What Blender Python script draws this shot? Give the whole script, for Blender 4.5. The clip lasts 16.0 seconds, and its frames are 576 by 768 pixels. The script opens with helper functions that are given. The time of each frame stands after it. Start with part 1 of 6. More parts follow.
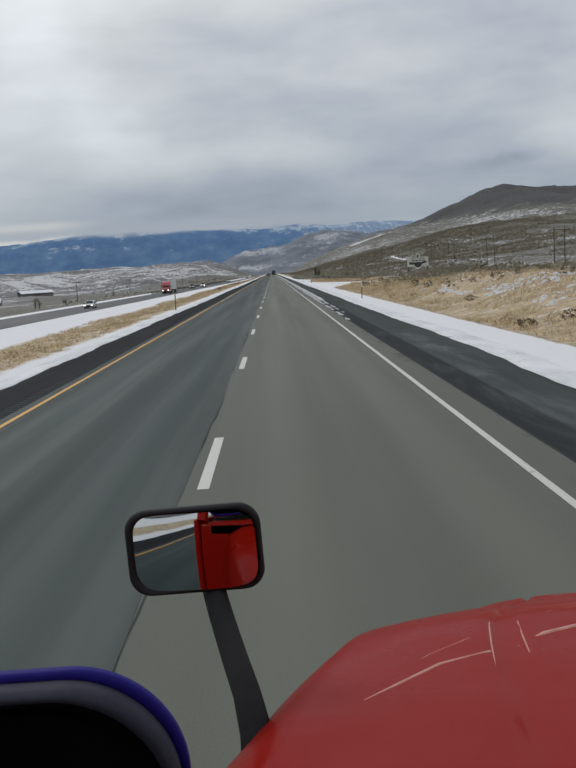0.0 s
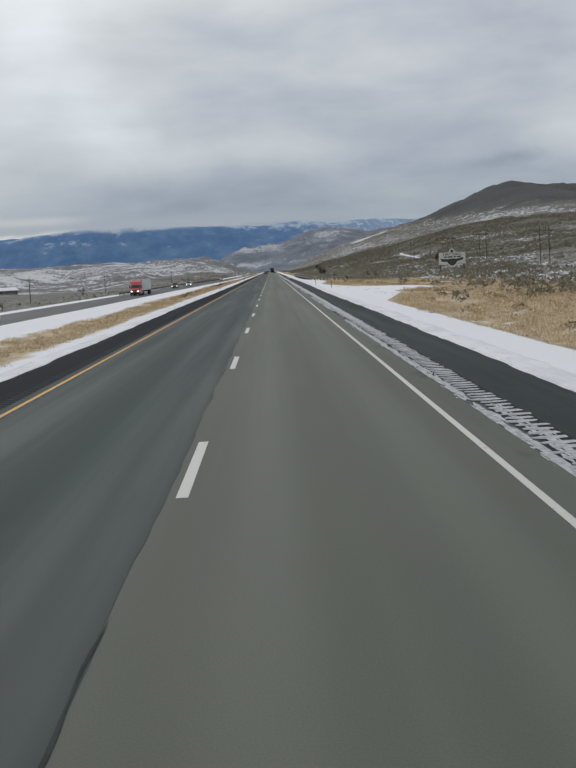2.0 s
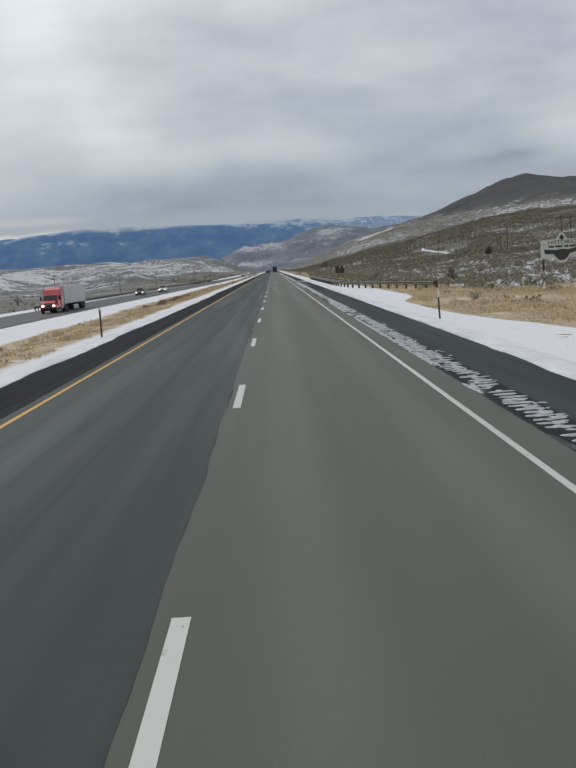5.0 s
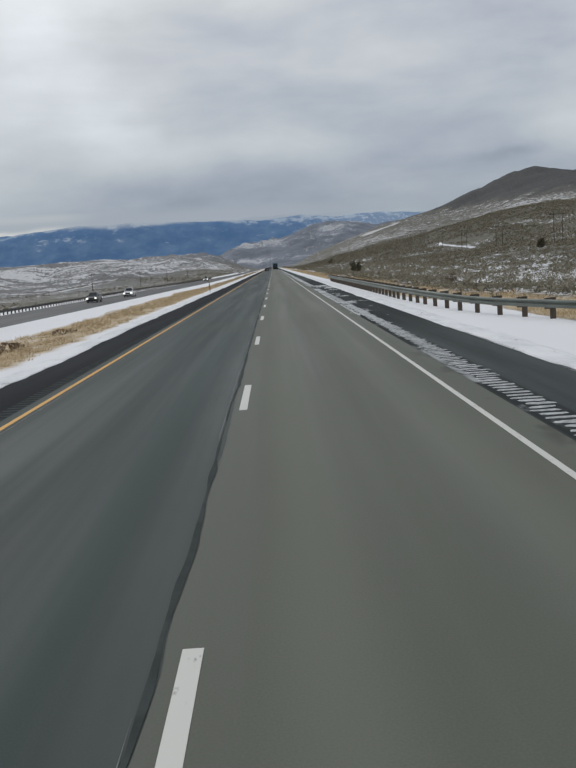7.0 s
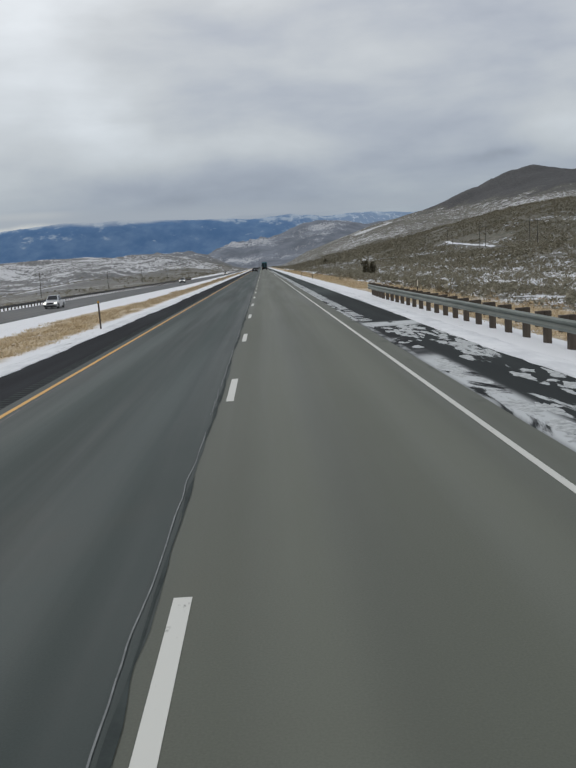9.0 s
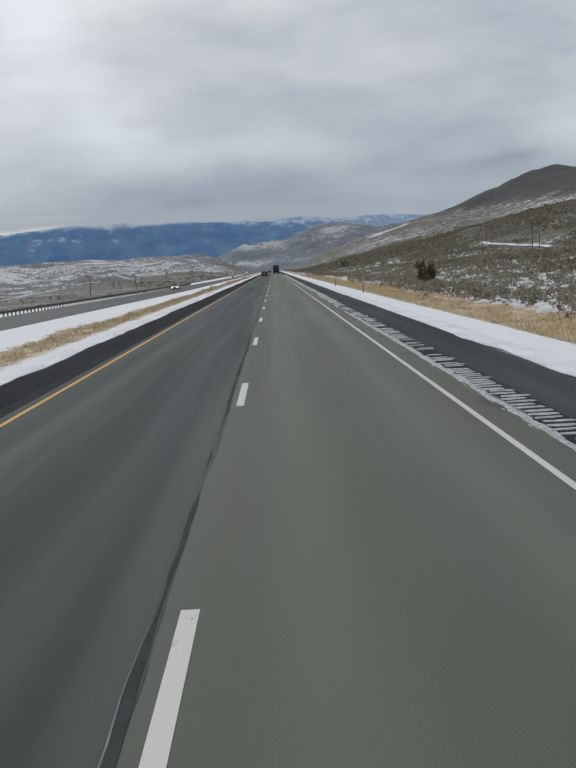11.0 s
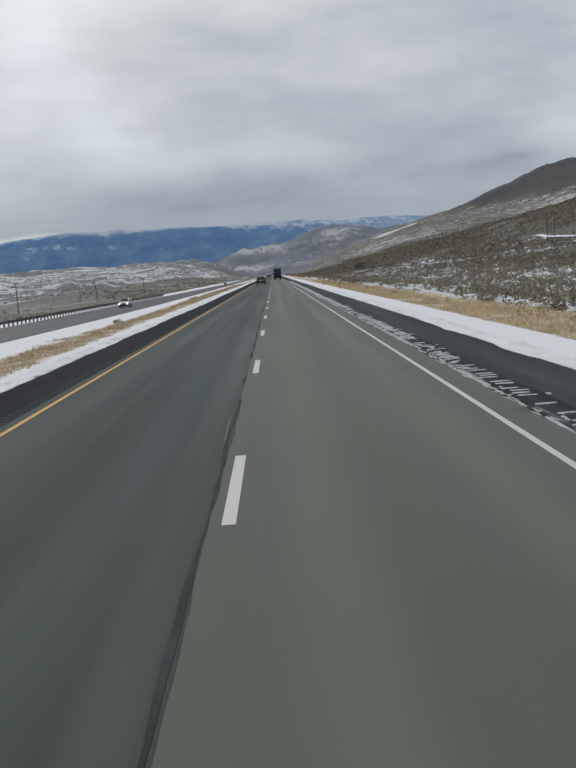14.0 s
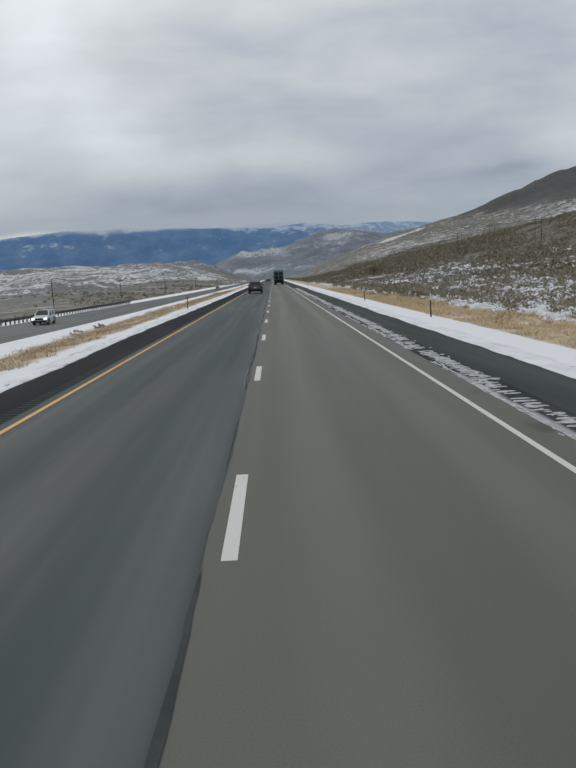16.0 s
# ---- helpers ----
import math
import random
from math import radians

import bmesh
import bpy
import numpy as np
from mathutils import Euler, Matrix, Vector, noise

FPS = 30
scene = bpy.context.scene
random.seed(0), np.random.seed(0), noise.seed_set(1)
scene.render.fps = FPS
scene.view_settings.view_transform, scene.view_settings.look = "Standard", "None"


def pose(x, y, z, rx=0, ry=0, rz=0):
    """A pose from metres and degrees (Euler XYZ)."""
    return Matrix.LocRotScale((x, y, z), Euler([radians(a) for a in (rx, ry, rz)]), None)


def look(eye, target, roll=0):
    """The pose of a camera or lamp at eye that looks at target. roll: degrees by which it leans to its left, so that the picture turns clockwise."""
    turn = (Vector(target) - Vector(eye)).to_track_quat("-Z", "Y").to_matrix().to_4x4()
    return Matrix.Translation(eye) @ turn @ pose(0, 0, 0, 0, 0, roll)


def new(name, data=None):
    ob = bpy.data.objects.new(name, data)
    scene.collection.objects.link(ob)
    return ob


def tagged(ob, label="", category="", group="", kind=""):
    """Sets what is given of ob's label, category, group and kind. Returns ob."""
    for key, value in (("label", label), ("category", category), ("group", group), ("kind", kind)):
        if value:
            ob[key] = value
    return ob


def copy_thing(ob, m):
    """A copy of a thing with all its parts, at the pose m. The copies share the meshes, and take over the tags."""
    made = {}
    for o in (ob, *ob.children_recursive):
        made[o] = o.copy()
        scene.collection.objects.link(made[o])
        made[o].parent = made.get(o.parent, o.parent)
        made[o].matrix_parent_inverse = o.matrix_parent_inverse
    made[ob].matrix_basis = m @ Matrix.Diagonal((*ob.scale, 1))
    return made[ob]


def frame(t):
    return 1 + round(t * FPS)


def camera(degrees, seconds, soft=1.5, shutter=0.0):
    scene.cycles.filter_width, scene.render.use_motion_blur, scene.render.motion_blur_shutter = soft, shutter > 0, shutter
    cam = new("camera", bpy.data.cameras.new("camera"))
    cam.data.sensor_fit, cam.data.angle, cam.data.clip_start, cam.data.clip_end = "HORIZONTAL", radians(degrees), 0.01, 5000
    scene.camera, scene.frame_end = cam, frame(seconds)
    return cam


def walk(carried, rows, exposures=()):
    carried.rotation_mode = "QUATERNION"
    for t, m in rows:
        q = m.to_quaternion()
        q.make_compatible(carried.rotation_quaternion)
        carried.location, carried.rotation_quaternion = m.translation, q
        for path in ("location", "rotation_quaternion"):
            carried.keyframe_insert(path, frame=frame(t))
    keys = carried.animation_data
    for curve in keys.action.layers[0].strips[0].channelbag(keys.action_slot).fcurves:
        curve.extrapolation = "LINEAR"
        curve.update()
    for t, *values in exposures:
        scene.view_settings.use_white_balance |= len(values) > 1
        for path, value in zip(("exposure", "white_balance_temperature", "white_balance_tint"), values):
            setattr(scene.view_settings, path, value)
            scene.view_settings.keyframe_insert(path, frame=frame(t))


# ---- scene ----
cam = camera(35.307, 16.0, soft=2.0)
# seconds, eye x y z, yaw, pitch, roll in degrees; y runs along the road, x = 0 is the dashed line
PATH = [
    (0, 0.896, -9.505, 2.255, -0.527, -7.079, -3.774),
    (0.5, 0.973, 5.624, 2.27, -0.605, -7.104, -3.568),
    (1, 1.002, 21.209, 2.266, -0.483, -7.055, -3.742),
    (1.5, 1.086, 36.48, 2.273, -0.577, -7.234, -4.298),
    (2, 1.047, 51.885, 2.265, -0.663, -7.232, -3.239),
    (2.5, 1.002, 67.273, 2.251, -0.851, -7.216, -3.133),
    (3, 1.005, 82.477, 2.275, -0.775, -7.2, -3.588),
    (3.5, 0.948, 97.82, 2.265, -0.95, -7.184, -3.337),
    (4, 0.838, 113.319, 2.24, -0.834, -7.194, -2.93),
    (4.5, 0.78, 128.429, 2.257, -0.525, -7.227, -3.476),
    (7, 0.633, 205.094, 2.257, -0.451, -7.475, -3.745),
    (7.5, 0.578, 220.488, 2.231, -0.899, -7.376, -2.741),
    (8, 0.578, 235.901, 2.225, -1.12, -7.383, -2.549),
    (8.5, 0.64, 250.903, 2.251, -1.144, -7.478, -3.552),
    (9, 0.682, 265.236, 2.246, -1.205, -7.536, -3.265),
    (9.5, 0.709, 280.437, 2.266, -0.732, -7.506, -2.76),
    (12, 0.597, 357.298, 2.2, -0.423, -7.027, -3.371),
    (12.5, 0.508, 372.933, 2.176, -0.632, -6.921, -2.798),
    (13, 0.509, 388.217, 2.189, -0.627, -6.95, -3.479),
    (13.5, 0.519, 403.574, 2.174, -1.069, -6.997, -3.509),
    (14, 0.553, 418.959, 2.167, -0.423, -7.026, -4.088),
    (14.5, 0.54, 435.125, 2.161, -0.662, -6.95, -4.17),
    (15, 0.512, 450.528, 2.156, -0.721, -7.014, -3.599),
    (15.5, 0.48, 465.878, 2.157, -0.629, -6.914, -3.192),
    (16, 0.447, 480.929, 2.149, -0.601, -6.782, -2.771),
]
walk(cam, [(t, pose(x, y, z, 90 + p, 0, a) @ pose(0, 0, 0, 0, 0, r)) for t, x, y, z, a, p, r in PATH],
     exposures=[(0.0, 0.0), (16.0, 0.0)])

# ---- overcast winter light ----
def link(tree, a, b):
    tree.links.new(a, b)


def node(tree, kind, **values):
    n = tree.nodes.new(kind)
    for key, value in values.items():
        if key == "operation":
            n.operation = value
        elif key == "blend":
            n.blend_type = value
        elif key == "data":
            n.data_type = value
        elif key == "interp":
            n.interpolation_type = value
        else:
            n.inputs[key.replace("_", " ")].default_value = value
    return n


def maths(tree, op, a, b=0.0, c=0.0):
    n = tree.nodes.new("ShaderNodeMath")
    n.operation = op
    for i, v in enumerate((a, b, c)):
        if hasattr(v, "is_linked"):
            link(tree, v, n.inputs[i])
        else:
            n.inputs[i].default_value = v
    return n.outputs[0]


def ramp(tree, fac, stops):
    n = tree.nodes.new("ShaderNodeValToRGB")
    el = n.color_ramp.elements
    while len(el) < len(stops):
        el.new(0.5)
    for e, (p, c) in zip(el, stops):
        e.position = p
        e.color = (*c, 1) if isinstance(c, tuple) else (c, c, c, 1)
    link(tree, fac, n.inputs[0])
    return n.outputs[0]


def blend(tree, fac, a, b, mode="MIX"):
    n = tree.nodes.new("ShaderNodeMix")
    n.data_type, n.blend_type = "RGBA", mode
    for i, v in ((0, fac), (6, a), (7, b)):
        if hasattr(v, "is_linked"):
            link(tree, v, n.inputs[i])
        else:
            n.inputs[i].default_value = (*v, 1) if isinstance(v, tuple) else v
    return n.outputs[2]


def fuzz(tree, vec, scale, detail=4.0, rough=0.55, stretch=None, kind="noise", distort=0.0):
    if stretch:
        m = tree.nodes.new("ShaderNodeMapping")
        m.inputs["Scale"].default_value = stretch
        link(tree, vec, m.inputs[0])
        vec = m.outputs[0]
    n = tree.nodes.new("ShaderNodeTexNoise")
    n.inputs["Scale"].default_value = scale
    n.inputs["Detail"].default_value = detail
    n.inputs["Roughness"].default_value = rough
    n.inputs["Distortion"].default_value = distort
    link(tree, vec, n.inputs["Vector"])
    return n.outputs["Fac"]


def step(tree, v, lo, hi, a=0.0, b=1.0):
    n = tree.nodes.new("ShaderNodeMapRange")
    n.interpolation_type = "SMOOTHSTEP"
    link(tree, v, n.inputs[0])
    for i, q in zip((1, 2, 3, 4), (lo, hi, a, b)):
        if hasattr(q, "is_linked"):
            link(tree, q, n.inputs[i])
        else:
            n.inputs[i].default_value = q
    return n.outputs[0]


SUN_EL, SUN_AZ = 34.0, -32.0       # degrees up, and to the right of the road's direction
world = bpy.data.worlds.new("overcast")
scene.world = world
world.use_nodes = True
wt = world.node_tree
wt.nodes.clear()
coord = node(wt, "ShaderNodeTexCoord").outputs["Generated"]
sky = wt.nodes.new("ShaderNodeTexSky")
sky.sky_type, sky.sun_disc = "NISHITA", False
sky.sun_elevation, sky.sun_rotation = radians(SUN_EL), radians(SUN_AZ)
sep = node(wt, "ShaderNodeSeparateXYZ")
link(wt, coord, sep.inputs[0])
up = sep.outputs[2]
big = fuzz(wt, coord, 3.6, 5, 0.48, (1.0, 1.0, 1.9), distort=0.35)
small = fuzz(wt, coord, 7.0, 5, 0.5, (0.8, 0.8, 2.4), distort=0.2)
grey = ramp(wt, up, [(0.0, (0.35, 0.385, 0.43)), (0.052, (0.345, 0.395, 0.45)), (0.085, (0.395, 0.44, 0.49)), (0.13, (0.465, 0.505, 0.55)),
                     (0.26, (0.53, 0.56, 0.60)), (0.5, (0.66, 0.68, 0.71)), (1.0, (0.84, 0.86, 0.89))])
puff = maths(wt, "ADD", maths(wt, "MULTIPLY", maths(wt, "SUBTRACT", big, 0.5), 0.55), maths(wt, "MULTIPLY", maths(wt, "SUBTRACT", small, 0.5), 0.75))
gain = maths(wt, "ADD", 1.0, puff)
# broad thin and thick places in the cloud deck: bearing x/y, height, their spreads, and the change in brightness
bearing = maths(wt, "ADD", maths(wt, "DIVIDE", sep.outputs[0], maths(wt, "MAXIMUM", sep.outputs[1], 0.05)), maths(wt, "MULTIPLY", maths(wt, "SUBTRACT", fuzz(wt, coord, 9.0, 4, 0.55), 0.5), 0.10))
level = maths(wt, "ADD", up, maths(wt, "MULTIPLY", maths(wt, "SUBTRACT", fuzz(wt, coord, 11.0, 4, 0.55), 0.5), 0.045))
for u0, v0, su, sv, change in ((-0.25, 0.25, 0.055, 0.05, 0.20), (-0.185, 0.20, 0.03, 0.035, 0.10), (-0.165, 0.16, 0.05, 0.015, 0.16), (-0.05, 0.127, 0.13, 0.018, 0.13),
                               (0.02, 0.275, 0.06, 0.02, 0.16), (-0.10, 0.165, 0.03, 0.018, -0.09), (0.10, 0.16, 0.08, 0.03, -0.08), (0.06, 0.225, 0.07, 0.025, 0.05),
                               (0.26, 0.21, 0.09, 0.03, -0.05), (0.30, 0.122, 0.06, 0.013, 0.10), (0.26, 0.098, 0.05, 0.006, -0.11), (0.21, 0.14, 0.06, 0.012, -0.06), (-0.12, 0.085, 0.16, 0.018, -0.07)):
    du = maths(wt, "DIVIDE", maths(wt, "SUBTRACT", bearing, u0), su)
    dv = maths(wt, "DIVIDE", maths(wt, "SUBTRACT", level, v0), sv)
    reach_ = maths(wt, "MULTIPLY", maths(wt, "ADD", maths(wt, "MULTIPLY", du, du), maths(wt, "MULTIPLY", dv, dv)), -1.0)
    gain = maths(wt, "ADD", gain, maths(wt, "MULTIPLY", maths(wt, "POWER", 2.718, reach_), change))
# thin cloud round the hidden sun, up to the left of the road
glow = node(wt, "ShaderNodeVectorMath", operation="DOT_PRODUCT")
link(wt, coord, glow.inputs[0])
glow.inputs[1].default_value = (-0.302, 0.910, 0.285)
gain = maths(wt, "ADD", gain, step(wt, glow.outputs["Value"], 0.965, 1.0, 0.0, 0.24))
cloud = blend(wt, 1.0, grey, gain, "MULTIPLY")
tint = blend(wt, step(wt, gain, 0.8, 1.15), (0.955, 0.985, 1.06), (1.01, 1.005, 0.985))
cloud = blend(wt, 1.0, cloud, tint, "MULTIPLY")
# pale strip of clear sky under the cloud, over the far left ridge
gap_sky = maths(wt, "MULTIPLY", step(wt, maths(wt, "ADD", up, maths(wt, "MULTIPLY", small, 0.012)), 0.066, 0.076, 1.0, 0.0), step(wt, sep.outputs[0], -0.235, -0.17, 1.0, 0.0))
cloud = blend(wt, maths(wt, "MULTIPLY", gap_sky, 0.8), cloud, (0.66, 0.67, 0.64))
skydim = blend(wt, 1.0, sky.outputs[0], (0.06, 0.06, 0.06), "MULTIPLY")
cover = blend(wt, 0.97, skydim, cloud)
bg = node(wt, "ShaderNodeBackground", Strength=1.0)
link(wt, cover, bg.inputs["Color"])
wo = node(wt, "ShaderNodeOutputWorld")
link(wt, bg.outputs[0], wo.inputs[0])

sun = new("sun", bpy.data.lights.new("sun", "SUN"))
sun.data.energy, sun.data.angle, sun.data.color = 0.6, radians(18), (1.0, 0.97, 0.92)
sun.matrix_world = look((0, 0, 0), (-math.sin(radians(SUN_AZ)) * math.cos(radians(SUN_EL)), -math.cos(radians(SUN_AZ)) * math.cos(radians(SUN_EL)), -math.sin(radians(SUN_EL))))


# ---- materials ----
def shader(name):
    m = bpy.data.materials.new(name)
    m.use_nodes = True
    t = m.node_tree
    return m, t, t.nodes["Principled BSDF"], node(t, "ShaderNodeTexCoord").outputs["Object"]


def bumped(t, p, height, strength, distance):
    b = node(t, "ShaderNodeBump", Strength=strength, Distance=distance)
    link(t, height, b.inputs["Height"])
    link(t, b.outputs[0], p.inputs["Normal"])


def rough_stuff(name, dark, light, scale=4.0, rough=0.8, bump=0.3, depth=0.01, metal=0.0, stretch=None, coat=0.0, fine=12.0):
    """A surface with stains at one scale and grain at another."""
    m, t, p, co = shader(name)
    a = fuzz(t, co, scale, 5, 0.6, stretch)
    b = fuzz(t, co, scale * fine, 3, 0.6, stretch)
    f = maths(t, "ADD", maths(t, "MULTIPLY", step(t, a, 0.3, 0.7), 0.65), maths(t, "MULTIPLY", b, 0.35))
    link(t, blend(t, f, dark, light), p.inputs["Base Color"])
    p.inputs["Roughness"].default_value, p.inputs["Metallic"].default_value, p.inputs["Coat Weight"].default_value = rough, metal, coat
    if bump:
        bumped(t, p, b, bump, depth)
    return m


def xyz(t, co):
    s = node(t, "ShaderNodeSeparateXYZ")
    link(t, co, s.inputs[0])
    return s.outputs


def between(t, v, lo, hi, soft):
    """1 where v lies between lo and hi, with soft edges."""
    up_edge = step(t, maths(t, "SUBTRACT", v, lo), -soft, soft)
    down = step(t, maths(t, "SUBTRACT", v, hi), -soft, soft, 1.0, 0.0)
    return maths(t, "MULTIPLY", up_edge, down)

def asphalt(name, dark, light, tracks, rough=0.68, salty=0.0):
    """Asphalt with long wheel tracks at the given x, blotches and stony grain."""
    m, t, p, co = shader(name)
    x, y, z = xyz(t, co)
    wob = fuzz(t, co, 0.05, 3, 0.5, (1.0, 0.35, 1.0))
    long_streak = fuzz(t, co, 1.3, 4, 0.55, (1.0, 0.02, 1.0))
    blotch = fuzz(t, co, 0.22, 5, 0.6, (1.0, 0.25, 1.0))
    grain = fuzz(t, co, 60.0, 2, 0.7)
    f = maths(t, "ADD", maths(t, "MULTIPLY", long_streak, 0.58), maths(t, "MULTIPLY", blotch, 0.45))
    for cx in tracks:
        band = between(t, maths(t, "ADD", x, maths(t, "MULTIPLY", wob, 0.15)), cx - 0.32, cx + 0.32, 0.28)
        f = maths(t, "ADD", f, maths(t, "MULTIPLY", band, 0.21))
    f = maths(t, "ADD", f, maths(t, "MULTIPLY", maths(t, "SUBTRACT", grain, 0.5), 0.5))
    col = blend(t, step(t, f, 0.28, 0.92), dark, light)
    # rubbed brown patches, narrow salt streaks, and damp stains where meltwater crosses the lane's edge
    brown = step(t, fuzz(t, co, 0.16, 5, 0.65, (1.0, 0.4, 1.0), distort=0.6), 0.56, 0.72, 0.0, 0.32)
    col = blend(t, brown, col, tuple(0.72 * a + 0.28 * b for a, b in zip(dark, (0.12, 0.085, 0.06))))
    salt = maths(t, "MULTIPLY", step(t, fuzz(t, co, 1.0, 3, 0.5, (1.0, 0.014, 1.0)), 0.56, 0.74, 0.0, salty), step(t, fuzz(t, co, 0.3, 3, 0.6, (1.0, 0.2, 1.0)), 0.35, 0.6))
    col = blend(t, salt, col, (0.20, 0.21, 0.21))
    dusty = maths(t, "MULTIPLY", between(t, x, -0.62, -0.18, 0.16), step(t, blotch, 0.3, 0.7, 0.15, 0.6))
    col = blend(t, dusty, col, (0.080, 0.090, 0.086))
    damp = maths(t, "MULTIPLY", step(t, x, 3.66, 3.95), step(t, fuzz(t, co, 0.8, 4, 0.6, (1.0, 0.45, 1.0)), 0.54, 0.64, 0.0, 0.75))
    col = blend(t, damp, col, tuple(0.5 * a for a in dark))
    link(t, col, p.inputs["Base Color"])
    link(t, step(t, long_streak, 0.3, 0.7, rough - 0.1, rough + 0.1), p.inputs["Roughness"])
    p.inputs["Specular IOR Level"].default_value = 0.3
    bumped(t, p, grain, 0.25, 0.004)
    return m


M_lane_new = asphalt("worn_grey_asphalt", (0.077, 0.083, 0.065), (0.125, 0.133, 0.106), (0.95, 2.75), salty=0.12)
M_lane_old = asphalt("dark_asphalt", (0.0145, 0.0245, 0.0225), (0.032, 0.0490, 0.0450), (-1.05, -2.85), salty=0.22)
M_opp_lane = asphalt("far_asphalt", (0.050, 0.054, 0.055), (0.088, 0.092, 0.093), ())


def shoulder_mat(name, icy):
    """Dark shoulder asphalt with refrozen snow lying along it in broken sheets."""
    m, t, p, co = shader(name)
    x, y, z = xyz(t, co)
    grain = fuzz(t, co, 50.0, 2, 0.7)
    streak = fuzz(t, co, 1.1, 4, 0.6, (1.0, 0.05, 1.0))
    base = blend(t, step(t, maths(t, "ADD", maths(t, "MULTIPLY", streak, 0.7), maths(t, "MULTIPLY", grain, 0.3)), 0.3, 0.75), (0.038, 0.046, 0.045) if icy else (0.013, 0.0145, 0.017), (0.077, 0.089, 0.087) if icy else (0.033, 0.036, 0.040))
    if icy:
        base = blend(t, maths(t, "MULTIPLY", between(t, x, 4.06, 4.66, 0.04), 0.7), base, (0.017, 0.019, 0.020))
        torn = fuzz(t, co, 0.9, 6, 0.68, (1.0, 0.22, 1.0), distort=0.6)
        bars = maths(t, "MULTIPLY", between(t, x, 4.22, 4.62, 0.05), maths(t, "SUBTRACT", 1.0, between(t, y, 56.0, 150.0, 6.0)))
        strip = maths(t, "MAXIMUM", maths(t, "MULTIPLY", between(t, x, 4.05, 4.20, 0.06), 0.85), maths(t, "MULTIPLY", bars, 0.05))
        along = maths(t, "MULTIPLY", strip, between(t, y, 34.0, 640.0, 6.0))
        long_wave = fuzz(t, co, 0.035, 2, 0.5, (0.2, 1.0, 1.0))
        thin = maths(t, "MULTIPLY", along, step(t, maths(t, "ADD", torn, maths(t, "MULTIPLY", long_wave, 0.6)), 0.78, 0.92, 0.0, 0.6))
        wavy_y = maths(t, "ADD", y, maths(t, "MULTIPLY", maths(t, "SUBTRACT", fuzz(t, co, 0.6, 3, 0.5), 0.5), 3.0))
        ragged = maths(t, "MULTIPLY", maths(t, "MULTIPLY", between(t, x, 4.05, 6.1, 0.12), between(t, wavy_y, 275.0, 297.0, 1.2)), step(t, torn, 0.575, 0.63))
        inner = maths(t, "MULTIPLY", maths(t, "MULTIPLY", between(t, x, 4.04, 4.6, 0.12), between(t, wavy_y, 273.5, 286.0, 1.6)), step(t, torn, 0.38, 0.46))
        tongue = maths(t, "MAXIMUM", maths(t, "MULTIPLY", between(t, wavy_y, 255.8, 256.9, 0.4), step(t, torn, 0.47, 0.55)), between(t, wavy_y, 296.0, 298.0, 0.5))
        tongue = maths(t, "MULTIPLY", maths(t, "MULTIPLY", between(t, x, 4.08, 6.1, 0.12), tongue), step(t, torn, 0.38, 0.48))
        base = blend(t, maths(t, "MULTIPLY", between(t, y, 236.0, 330.0, 8.0), 0.6), base, (0.016, 0.017, 0.019))
        scraps = maths(t, "MULTIPLY", maths(t, "MULTIPLY", between(t, x, 4.05, 5.5, 0.25), between(t, wavy_y, 241.0, 274.0, 2.5)), step(t, torn, 0.56, 0.62, 0.0, 0.85))
        ragged = maths(t, "MAXIMUM", ragged, scraps)
        sheet = maths(t, "MULTIPLY", maths(t, "MAXIMUM", ragged, maths(t, "MAXIMUM", inner, tongue)), 0.78)
        veil = maths(t, "MULTIPLY", maths(t, "MULTIPLY", between(t, x, 4.3, 5.5, 0.35), between(t, y, -40.0, 24.0, 5.0)), step(t, torn, 0.42, 0.75, 0.0, 0.13))
        ice = maths(t, "MAXIMUM", maths(t, "MAXIMUM", thin, sheet), veil)
        col = blend(t, ice, base, (0.62, 0.645, 0.65))
        link(t, col, p.inputs["Base Color"])
        lumps = maths(t, "ADD", maths(t, "MULTIPLY", ice, 0.6), maths(t, "MULTIPLY", grain, 0.12))
        bumped(t, p, lumps, 0.5, 0.03)
    else:
        link(t, base, p.inputs["Base Color"])
        bumped(t, p, grain, 0.3, 0.004)
    p.inputs["Roughness"].default_value = 0.9
    p.inputs["Specular IOR Level"].default_value = 0.06
    return m


M_shoulder = shoulder_mat("dark_shoulder_with_snow", True)
M_shoulder_plain = shoulder_mat("dark_shoulder", False)


def paint_mat(name, colour, under):
    """Road paint, chipped and rubbed thin by tyres."""
    m, t, p, co = shader(name)
    chips = fuzz(t, co, 9.0, 6, 0.7, (1.0, 0.3, 1.0))
    dirt = fuzz(t, co, 0.8, 3, 0.5, (1.0, 0.1, 1.0))
    soiled = blend(t, step(t, dirt, 0.3, 0.75, 0.0, 0.35), colour, tuple(c * 0.6 for c in colour))
    link(t, blend(t, step(t, chips, 0.60, 0.70, 0.0, 0.8), soiled, under), p.inputs["Base Color"])
    p.inputs["Roughness"].default_value = 0.6
    return m


